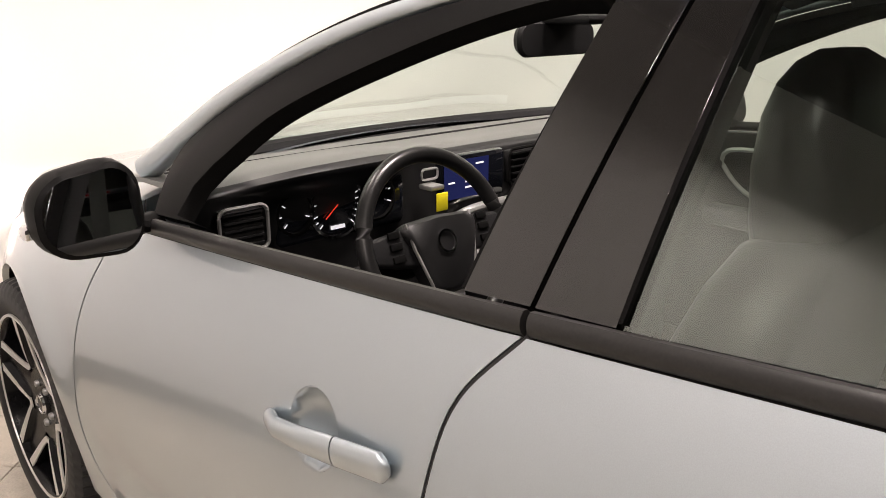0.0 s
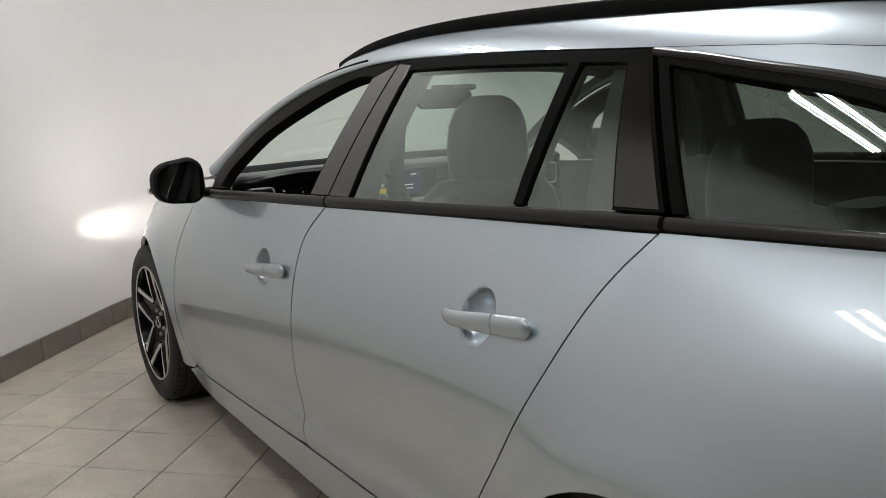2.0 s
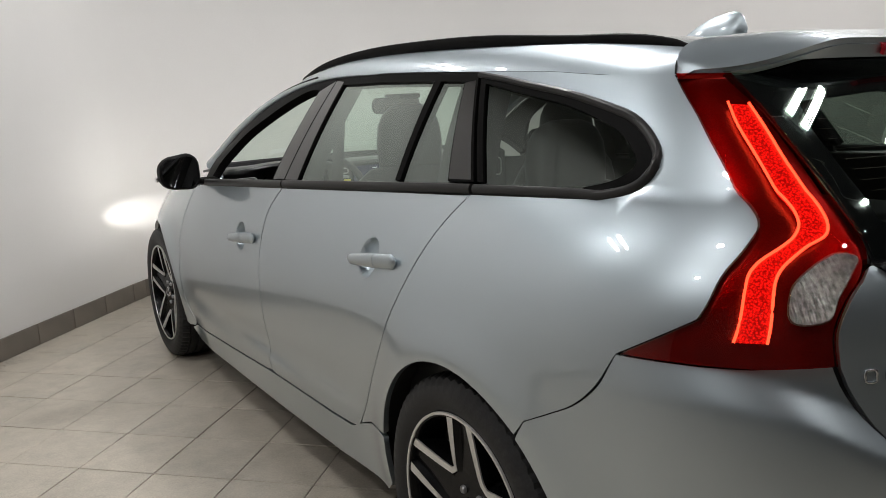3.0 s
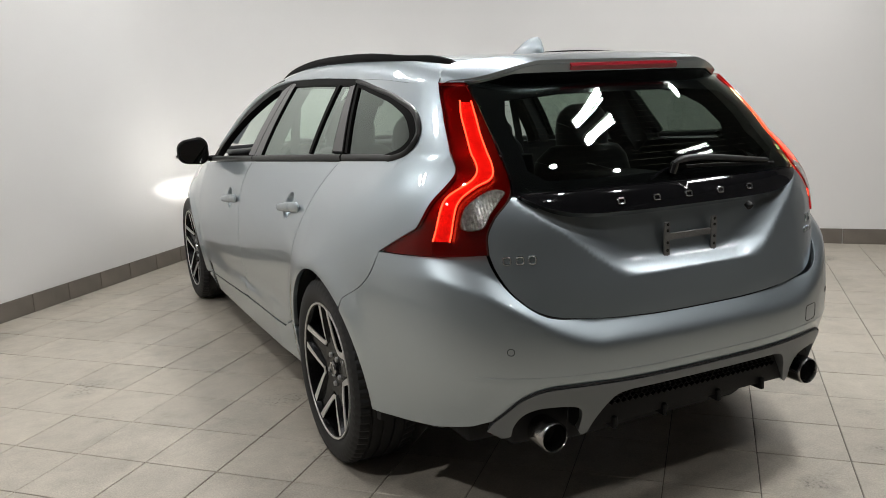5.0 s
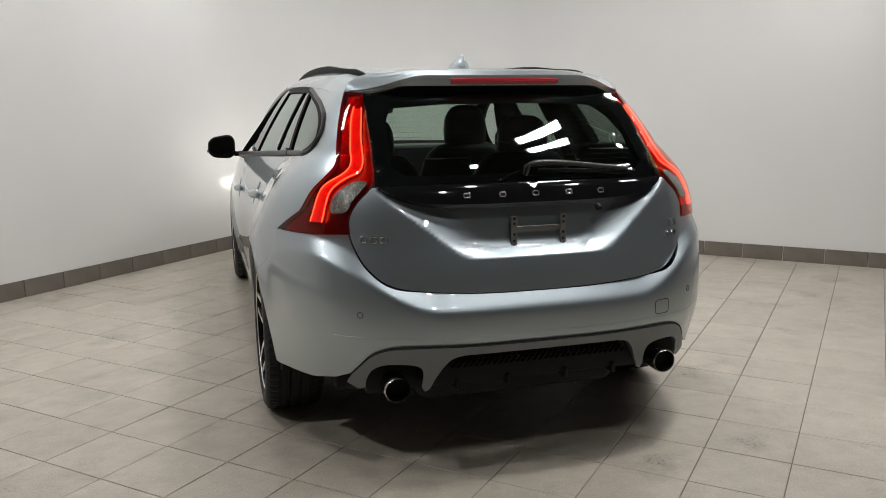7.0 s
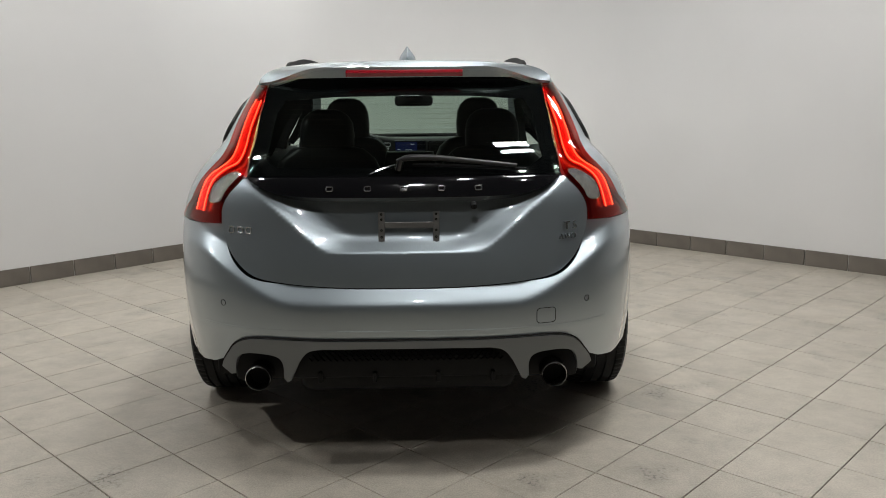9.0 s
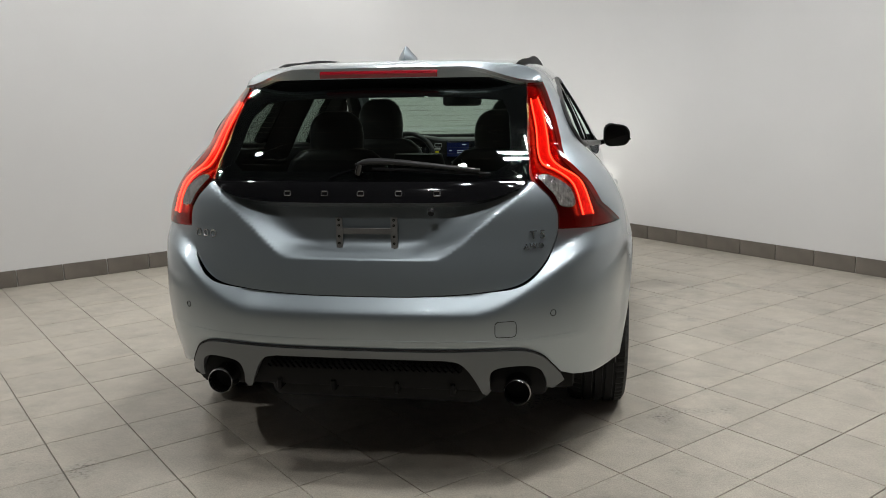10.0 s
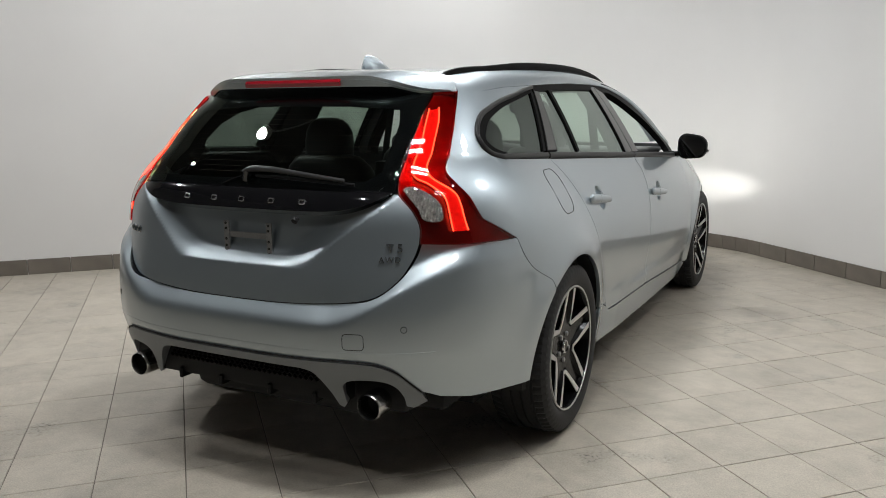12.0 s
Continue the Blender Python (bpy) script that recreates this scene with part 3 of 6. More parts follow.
for side, tag in ((-1, "left"), (1, "right")):
    front = panel("front_door", FRONT_DOOR, PAINT, CAR, side, skin, holes=[bowl_rim(0)], label="silver front door skin")
    back = panel("rear_door", REAR_DOOR, PAINT, CAR, side, skin, holes=[bowl_rim(1)], label="silver rear door skin")
    for k, owner in ((0, front), (1, back)):
        panel("handle_recess", bowl_rim(k), PAINT, owner, side, bowl, step=0.006, gap=-0.0025, depth=0.002, label="silver hollow behind the handle")
    panel("rear_quarter_panel", QUARTER, PAINT, CAR, side, skin, gap=0.001)
    panel("sill_panel", SILL_PANEL, PAINT, CAR, side, skin)
    panel("front_wing", FENDER, PAINT, CAR, side, skin)

# rubber seals in the door gaps, raised and black to stand in for shade
for side in (-1, 1):
    for seam in (SEAM_B, SEAM_C, SEAM_F):
        u, z = np.array([q[0] for q in seam]), np.array([q[1] for q in seam])
        deep = skin(u, z) - normals_of(skin, u, z) * 0.0092
        part("door_seal_shade", tube([(side * q[0], q[1], q[2]) for q in deep], 0.007, 8), UNDER, CAR, "black seal raised to stand in for the door gap's shade")

# bumper with its rolled shelf


TG_SEAM = smooth_line([(0.642, 0.850), (0.628, 0.800), (0.592, 0.735), (0.520, 0.680), (0.400, 0.660), (0.20, 0.649), (0.0, 0.647)], 0.02)


def bumper_surf(u, z):
    """The bumper rolls outwards below the tailgate's gap to a soft shelf, and tucks in at the foot."""
    p = skin(u, z)
    e = np.clip((np.abs(p[..., 0]) - 0.36) / 0.44, 0, 1)
    top = 0.660 + 0.185 * e * e * (3 - 2 * e)
    t = (top - z) / 0.062
    k = 0.5 * (np.sqrt(t * t + 0.03) - np.sqrt((t - 1) ** 2 + 0.03) + 1)
    low = np.clip((0.50 - z) / 0.14, 0, 1)
    back = np.clip((-p[..., 1] - 0.30) / 0.5, 0, 1)
    back = back * back * (3 - 2 * back)
    p[..., 1] -= (0.047 * k - 0.012 - 0.022 * low) * back
    p[..., 0] *= 1 + 0.010 * k * back
    return p


ARCHES = [tuple(q) for q in smooth_line([(0.40, 0.483), (0.49, 0.481), (0.545, 0.472), (0.590, 0.447), (0.622, 0.406), (0.648, 0.368)], 0.012)]
BUMPER = BUMP_SEAM[::-1] + LAMP[1:3] + [(ux(max(x, 0.0), z), z) for x, z in TG_SEAM[1:]] + [(-U_REAR, 0.482)] + [(ux(x, z), z) for x, z in [(0.2, 0.482)] + ARCHES + [(0.69, 0.345)]] + \
    to_u([(-0.62, 0.325), (-0.50, 0.318), (-0.395, 0.315)]) + to_u(arc(REAR_AXLE, ARCH, 183, 130, 12))
panel("rear_bumper", BUMPER, PAINT, CAR, 0, bumper_surf, step=0.011, gap=0.0012, label="silver rear bumper with soft shelf")

# tailgate


def recess(x, z):
    """Shallow scoop round the plate: a firm ledge below, long soft slopes at the sides."""
    ax = np.abs(x)
    db = z - 0.762
    nx, nz = 0.225, -0.180
    l = math.hypot(nx, nz)
    ds = ((0.285 - ax) * (-nz) + (z - 0.775) * nx) / l
    def step(v, w):
        t = np.clip((np.sqrt(np.maximum(v / w, 0) ** 2 + 0.006) - 0.0775) / 0.9255, 0, 1)
        return t * (2 - t)
    return 0.050 * step(db, 0.060) * step(ds, 0.110) * (1 - 0.15 * np.clip((z - 0.80) / 0.14, 0, 1))


def gate_surf(u, z):
    p = body(u, z)
    p[..., 1] += recess(p[..., 0], z)
    return p


def strip_surf(u, z):
    p = body(u, z)
    t = np.clip((1.02 - z) / 0.03, 0, 1)
    p[..., 1] -= 0.004 + 0.012 * t
    return p


STRIP_LOW = smooth_line([(0.0, 0.945), (0.25, 0.946), (0.38, 0.951), (0.46, 0.966), (0.515, 0.989), (0.545, 1.008)], 0.02)
cu = lambda pts: [(ux(max(x, 0.0), z) if x > 0.003 else -U_REAR, z) for x, z in pts]
GATE = cu(TG_SEAM[::-1]) + cu([tuple(q) for q in LAMP_INNER[1:] if q[1] < 1.004] + [(0.556, 1.008)]) + cu(STRIP_LOW[::-1])
panel("tailgate_panel", GATE, PAINT, CAR, 0, gate_surf, step=0.011, label="silver tailgate with recessed plate area")
GLASS_LOW = [(0.0, 1.016), (0.25, 1.016), (0.45, 1.014), (0.549, 1.012)]
panel("tailgate_strip", cu(STRIP_LOW) + cu(GLASS_LOW[::-1]), GLOSS, CAR, 0, strip_surf, step=0.02, depth=0.055, label="gloss black tailgate strip")
GLASS_SIDE = [(0.545, 1.040), (0.538, 1.10), (0.531, 1.18), (0.523, 1.26), (0.515, 1.345)]


def glass_surf(u, z):
    """The rear window: an even curve across, flush with the body at the lamps."""
    p = body(u, z)
    xe, a, b, n = 0.545, half_width(np.full_like(p[..., 2], -1.2), p[..., 2]), rear_y(p[..., 2]), rear_n(p[..., 2])
    drop = b - b * np.maximum(1 - (xe / a) ** n, 0.0) ** (1 / n)
    k = np.clip(p[..., 0] / xe, 0, 1)
    p[..., 1] = np.where(p[..., 0] < xe, -b + drop * k ** 2.8, p[..., 1])
    return p


REAR_GLASS = cu(GLASS_LOW) + cu(GLASS_SIDE) + cu([(0.3, 1.358), (0.0, 1.362)])
panel("rear_window", REAR_GLASS, TINTED, CAR, 0, glass_surf, step=0.03, depth=0.004, label="dark tinted rear window").visible_shadow = False
# dark ceramic border of the rear window
inner = cu([(0.0, 1.045), (0.25, 1.045), (0.44, 1.045), (0.485, 1.075), (0.475, 1.15), (0.465, 1.23), (0.44, 1.275), (0.25, 1.288), (0.0, 1.290)])
border = cu(GLASS_LOW) + cu(GLASS_SIDE) + cu([(0.3, 1.358), (0.0, 1.362)]) + inner[::-1]
panel("rear_window_border", border, GLOSS, CAR, 0, glass_surf, step=0.03, depth=0.004, lift=-0.005, gap=0.0, label="black window border")

# heating wires on the inside of the rear window
WIRE = mat("heating_wire", (0.05, 0.035, 0.025), rough=0.6, grain=0.1)
for i in range(12):
    z = 1.066 + 0.0175 * i
    line = []
    for x in np.linspace(-0.45, 0.45, 25):
        q = glass_surf(ux(abs(x), z) if abs(x) > 0.003 else -U_REAR, z)
        line.append((math.copysign(q[0], x), q[1] + 0.006, q[2] - 0.003))
    part("heating_wire", tube(line, 0.00035, 4), WIRE, CAR, "fine brown heating wire")

# ---------------------------------------------------------------- roof, screen, bonnet
roof_c = spline((-0.56, 1.372), (-0.45, 1.390), (-0.2, 1.416), (0.3, 1.444), (0.8, 1.455), (1.15, 1.450), (1.40, 1.431), (1.52, 1.414))


def roof(s, v):
    """s 0..1 from the middle to the drip edge, v the run along the side."""
    s, v = np.abs(np.asarray(s, float)), np.asarray(v, float)
    e = body(v, edge_z(v))
    cy = np.maximum(v - 0.06 * np.clip((0.1 - v) / 0.5, 0, 1), -0.40)
    z = roof_c(cy) - (roof_c(cy) - e[..., 2]) * (0.12 * s ** 2 + 0.88 * s ** 10)
    return np.stack([e[..., 0] * s, cy + (e[..., 1] - cy) * s * s, z], -1)


def halves(name, fn, s0, s1, vs, material, label="", ns=14, thick=0.0):
    ss = np.linspace(s0, s1, ns)
    if s0 == 0:
        ss = np.concatenate([-ss[:0:-1], ss])
        f = lambda s, v: fn(s, v) * np.stack([np.where(s < 0, -1.0, 1.0), np.ones_like(s), np.ones_like(s)], -1)
        return [sheet(name, f, ss, vs, material, CAR, label, thick=thick)]
    return [sheet(name, lambda s, v, k=k: fn(s, v) * (k, 1, 1), ss, vs, material, CAR, label, flip=k < 0, thick=thick) for k in (1, -1)]


V_LAMP = uy(-0.325, 1.334)
halves("roof_panel", roof, 0, 1.0, np.linspace(V_LAMP, 1.50, 80), PAINT, "silver roof panel", ns=24)


def screen(s, v):
    """Windscreen: v 0 at the roof, 1 at the bonnet."""
    s, v = np.abs(np.asarray(s, float)), np.asarray(v, float)
    yv = 1.50 + v * 0.68
    e = body(yv, edge_z(yv))
    cy, cz = 1.52 + v * 0.90, 1.414 - 0.32 * v - 0.085 * v * v
    z = cz + (e[..., 2] - cz) * (0.35 * s ** 2 + 0.65 * s ** 8)
    return np.stack([e[..., 0] * s, cy + (e[..., 1] - cy) * s ** 2.4, z], -1)


halves("windscreen", screen, 0, 0.90, np.linspace(0.04, 1.0, 24), CLEAR, "clear windscreen", ns=16)[0].visible_shadow = False
def pillar_line(lift, out, fore):
    line = []
    for i, y in enumerate(np.linspace(2.28, 0.85, 64)):
        p, f = body(y, float(edge_z(y))), (1 - i / 63) ** 0.7
        line.append((p[0] + out * f, p[1] + fore * f, p[2] + lift * f - 0.004))
    return line


for side in (-1, 1):
    rail = part("roof_side_rail", tube([(side * x, y, z) for x, y, z in pillar_line(0.022, -0.014, 0.010)], 0.027, 16, scale=lambda t: (1.0 - 0.97 * t, 1.0 - 0.97 * t)), PAINT, CAR, "silver rounded pillar and roof side")
    part("screen_seal", tube([(side * x, y, z) for x, y, z in pillar_line(0.046, -0.030, 0.022)[:44]], 0.0055, 8), TRIM, rail, "black windscreen seal")
def header(s, v):
    q = screen(s, v)
    q[..., 1] -= 0.012
    q[..., 2] -= 0.020
    return q


halves("screen_header", header, 0, 0.90, np.linspace(-0.02, 0.13, 5), LINER, "dark trim above the windscreen", ns=14, thick=0.006)
halves("a_pillar", screen, 0.90, 1.0, np.linspace(0.0, 1.0, 24), PAINT, "silver windscreen pillar", ns=5)


def bonnet(s, v):
    s, v = np.abs(np.asarray(s, float)), np.asarray(v, float)
    u = 2.19 + v * 2.39
    zb = belt_z(u)
    e = body(u, zb - 0.0)
    cy = 2.36 + v * 1.24
    cz = 1.005 - 0.10 * v - 0.145 * v ** 3
    z = cz + (e[..., 2] - cz) * s ** 2.2
    return np.stack([e[..., 0] * s, cy + (e[..., 1] - cy) * s ** 2, z], -1)


halves("bonnet", bonnet, 0, 1.0, np.linspace(0.0, 0.92, 40), PAINT, "silver bonnet", ns=20)
NOSE = to_u([(3.10, 0.74), (3.28, 0.62), (3.24, 0.48)]) + [(uy(3.12, 0.36), 0.36), (uy(3.13, 0.22), 0.22), (4.6, 0.20), (4.6, 0.765)] + [(u, float(belt_z(u)) - 0.004) for u in (4.5, 4.2, 3.9, 3.6, 3.4)] + [(uy(2.95, 0.80), 0.80)]
panel("front_bumper", NOSE, PAINT, CAR, 0, skin, step=0.04, label="silver front bumper")
panel("grille", [(4.25, 0.45), (4.6, 0.44), (4.6, 0.70), (4.30, 0.70)], PLASTIC, CAR, 0, skin, step=0.03, lift=0.006, label="black front grille")
LEDW = mat("headlamp_glow", (0.9, 0.9, 0.9), rough=0.2, emit=(1.0, 0.96, 0.88), glow=14)
for side in (-1, 1):
    panel("headlamp", [(3.55, 0.66), (4.15, 0.66), (4.12, 0.76), (3.5, 0.80)], LEDW, CAR, side, skin, lift=0.005, label="lit clear headlamp")

# ---------------------------------------------------------------- side windows and black trims
FW_IN = [(1.272, 1.032), (1.82, 0.998), (1.905, 0.998), (1.900, 1.040)] + smooth_line([(1.873, 1.074), (1.754, 1.168), (1.503, 1.270), (1.318, 1.322), (1.218, 1.326)], 0.03)
FRAME_F = along_belt(1.178, 1.99, BELT_HI) + [(2.03, 1.03)] + along_edge(2.09, 1.124, -0.002, 24)
RD_GLASS = [(1.070, 1.040), (1.052, 1.338), (0.80, 1.340), (0.49, 1.335), (0.500, 1.075)]
RD_GLASS2 = [(0.470, 1.077), (0.452, 1.334), (0.338, 1.331), (0.258, 1.090)]
FRAME_R = along_belt(0.143, 1.168, BELT_HI) + along_edge(1.116, 0.288, -0.002, 16)
QW_IN = [(0.235, 1.322)] + smooth_line([(0.072, 1.296), (-0.075, 1.272), (-0.195, 1.243), (-0.265, 1.219), (-0.310, 1.190), (-0.335, 1.165), (-0.325, 1.146), (-0.290, 1.128), (-0.225, 1.112)], 0.02) + [(0.075, 1.096), (0.108, 1.098)]
FRAME_Q = [(0.279, 1.350)] + QW_OUT + along_belt(-0.22, 0.135, BELT_HI)[:]
for side in (-1, 1):
    panel("window_frame", to_u(FRAME_F), TRIM, CAR, side, body, holes=[FW_IN], step=0.025, depth=0.032, lift=0.003, label="black front door window frame")
    panel("window_frame", to_u(FRAME_R), TRIM, CAR, side, body, holes=[RD_GLASS, RD_GLASS2], step=0.025, depth=0.03, lift=0.003, label="black rear door window frame")
    panel("window_frame", to_u(FRAME_Q), TRIM, CAR, side, body, holes=[to_u(QW_IN)], step=0.02, depth=0.03, lift=0.003, label="black quarter window frame")
    panel("side_window", RD_GLASS, GLASS, CAR, side, body, depth=0.004, lift=-0.004, gap=-0.004, label="rear door glass").visible_shadow = False
    panel("side_window", RD_GLASS2, GLASS, CAR, side, body, depth=0.004, lift=-0.004, gap=-0.004, label="small fixed door glass").visible_shadow = False
    panel("side_window", to_u(QW_IN), QUARTER_GLASS, CAR, side, body, depth=0.004, lift=-0.004, gap=-0.004, label="dark tinted quarter glass").visible_shadow = False
    panel("pillar_cover", [(1.1765, 1.032), (1.264, 1.028), (1.216, 1.322), (1.1235, 1.356)], PILLAR, CAR, side, body, depth=0.003, lift=0.0036, gap=0, label="gloss black pillar cover")
    panel("pillar_cover", [(1.078, 1.036), (1.1695, 1.032), (1.1165, 1.356), (1.060, 1.352)], PILLAR, CAR, side, body, depth=0.003, lift=0.0036, gap=0, label="gloss black pillar cover")
    panel("pillar_cover", [(0.160, 1.098), (0.252, 1.094), (0.332, 1.330), (0.287, 1.335)], PILLAR, CAR, side, body, depth=0.003, lift=0.0036, gap=0, label="gloss black pillar cover")
    for y0, y1 in ((0.148, 1.168), (1.176, 2.02)):
        trim = [body(y, float(belt_z(y))) for y in np.linspace(y0, y1, 24)]
        part("belt_trim", tube([(side * (p[0] + 0.002), p[1], p[2]) for p in trim], 0.014, 10, scale=lambda t: (0.75, 1.0)), BELTM, CAR, "satin black belt moulding")
    loop = along_belt(0.138, -0.20, 0.0, 10) + QW_OUT[::-1][2:] + [(0.17, 1.336), (0.282, 1.350)]
    trim = [body(uy(y, z), z) for y, z in loop]
    part("belt_trim", tube([(side * (p[0] + 0.001), p[1], p[2]) for p in trim], 0.013, 10, scale=lambda t: (0.75, 1.0 - 0.35 * t)), BELTM, CAR, "satin black quarter window moulding")

# ---------------------------------------------------------------- tail lamps
LENS = glass_mat("red_lamp_lens", (0.82, 0.034, 0.030), 0.035)
LAMP_RED = mat("lamp_reflector", (0.24, 0.18, 0.17), rough=0.25, metal=0.7, grain=0.25, grain_scale=320, stain=0.3, stain_scale=14, bump=0.0006)
LAMP_HOT = mat("lamp_lit", (0.30, 0.10, 0.08), rough=0.15, emit=(1.0, 0.16, 0.10), glow=0.6)
LAMP_LINE = mat("lamp_line", (0.6, 0.3, 0.1), rough=0.3, emit=(0.85, 1.0, 0.40), glow=5.5)
nt = LAMP_HOT.node_tree
prism = nt.nodes.new("ShaderNodeTexVoronoi")
prism.inputs["Scale"].default_value = 260
coords = nt.nodes.new("ShaderNodeTexCoord")
nt.links.new(coords.outputs["Object"], prism.inputs["Vector"])
dots = nt.nodes.new("ShaderNodeMapRange")
dots.inputs["From Min"].default_value, dots.inputs["From Max"].default_value = 0.15, 0.70
dots.inputs["To Min"].default_value, dots.inputs["To Max"].default_value = 1.5, 0.30
nt.links.new(prism.outputs["Distance"], dots.inputs["Value"])
nt.links.new(dots.outputs[0], nt.nodes["Principled BSDF"].inputs["Emission Strength"])
LAMP_CLEAR = mat("lamp_clear", (0.33, 0.315, 0.30), rough=0.14, coat=1.0, metal=0.6, grain=0.4, grain_scale=90, stain=0.3, stain_scale=60, bump=0.002)
nt = LAMP_CLEAR.node_tree
ribs = nt.nodes.new("ShaderNodeTexWave")
ribs.bands_direction = "X"
ribs.inputs["Scale"].default_value, ribs.inputs["Distortion"].default_value, ribs.inputs["Detail Scale"].default_value = 38, 2.0, 30
coords = nt.nodes.new("ShaderNodeTexCoord")
nt.links.new(coords.outputs["Object"], ribs.inputs["Vector"])
rib_bump = nt.nodes.new("ShaderNodeBump")
rib_bump.inputs["Distance"].default_value = 0.004
nt.links.new(ribs.outputs["Fac"], rib_bump.inputs["Height"])
nt.links.new(nt.nodes["Bump"].outputs[0], rib_bump.inputs["Normal"])
nt.links.new(rib_bump.outputs[0], nt.nodes["Principled BSDF"].inputs["Normal"])
OUT_LINE = [(0.560, 1.275), (0.580, 1.225), (0.599, 1.143), (0.609, 1.088), (0.634, 1.055), (0.700, 1.012), (0.729, 0.970), (0.758, 0.887)]
IN_LINE = [(0.537, 1.272), (0.551, 1.215), (0.561, 1.171), (0.571, 1.095), (0.590, 1.058), (0.634, 1.036), (0.680, 1.002), (0.703, 0.961), (0.724, 0.887)]
CLEAR_Z = [tuple(q) for q in smooth_line([(0.572, 1.020), (0.600, 1.026), (0.645, 1.004), (0.680, 0.972), (0.692, 0.925), (0.648, 0.926), (0.625, 0.962), (0.592, 0.998)], 0.008, closed=True)]
LAMP_MID = [(0.548, 1.276), (0.565, 1.22), (0.580, 1.155), (0.590, 1.092), (0.612, 1.057), (0.667, 1.024), (0.704, 0.985), (0.716, 0.965), (0.741, 0.885)]
for side in (-1, 1):
    lamp = panel("tail_lamp", LAMP, LENS, CAR, side, body, step=0.014, lift=0.004, depth=0.006, holes=[cu(CLEAR_Z)], label="lit red tail lamp")
    panel("reflector", LAMP, LAMP_RED, lamp, side, body, step=0.014, lift=-0.016, gap=0.0, depth=0.004, label="ribbed lamp reflector")
    panel("light_guide", cu(smooth_line(OUT_LINE, 0.01)) + cu(smooth_line(IN_LINE, 0.01))[::-1], LAMP_HOT, lamp, side, body, step=0.015, lift=-0.006, gap=0, depth=0.004, label="glowing red light guide")
    for pts in (OUT_LINE, IN_LINE):
        path = []
        for x, z in smooth_line(pts, 0.01):
            q = body(ux(x, z), z)
            path.append((side * (q[0] - 0.001), q[1] + 0.002, q[2]))
        part("light_line", tube(path, 0.0025, 8), LAMP_LINE, lamp, "bright orange-red light line")
    panel("reversing_lamp", cu(CLEAR_Z), LAMP_CLEAR, lamp, side, body, step=0.012, lift=0.003, gap=0, depth=0.006, label="clear ribbed reversing lamp")

# ---------------------------------------------------------------- under and inside shell


def liner_x(y, z):
    """Half width of the skin at y, less its thickness."""
    z = max(z, 0.33)
    return float(skin(np.array([uy(y, z)]), np.array([z]))[0, 0]) - 0.014


for side in (-1, 1):
    for c in (REAR_AXLE, FRONT_AXLE):
        bm = bmesh.new()
        rings = []
        for i in range(25):
            a = radians(-8 + 196 * i / 24)
            ring = []
            for k, x in enumerate((0.90, 0.86, 0.55)):
                y, z = c + (ARCH + 0.01 + 0.02 * k) * math.cos(a), R_WHEEL + (ARCH + 0.01 + 0.02 * k) * math.sin(a)
                ring.append(bm.verts.new((side * min(x, liner_x(y, z)), y, z)))
            rings.append(ring)
        for a, b in zip(rings, rings[1:]):
            for k in range(2):
                bm.faces.new((a[k], a[k + 1], b[k + 1], b[k]))
        bm.faces.new([r[2] for r in rings])
        part("wheel_arch_liner", bm, UNDER, CAR, "black wheel arch liner")
part("floor_pan", block(-0.62, 0.62, -0.30, 3.2, 0.15, 0.27, 0.02), UNDER, CAR, "black underbody")

for side in (-1, 1):
    part("side_skirt_floor", block(side * 0.70 - 0.12, side * 0.70 + 0.12, 0.42, 2.32, 0.17, 0.30, 0.03), UNDER, CAR, "black lower sill")
# dipped beam on the walls ahead
for side in (-1, 1):
    data = bpy.data.lights.new("headlamp_beam", "SPOT")
    data.energy, data.spot_size, data.spot_blend, data.color, data.shadow_soft_size = 17.0, radians(82), 0.85, (1.0, 0.97, 0.88), 0.02
    beam = new("headlamp_beam", data)
    beam.matrix_world = look((side * 0.62, 3.56, 0.66), (side * 0.70, 4.30, 0.56)) @ Matrix.Diagonal((1.0, 0.24, 1.0, 1.0))
# ---------------------------------------------------------------- wheels


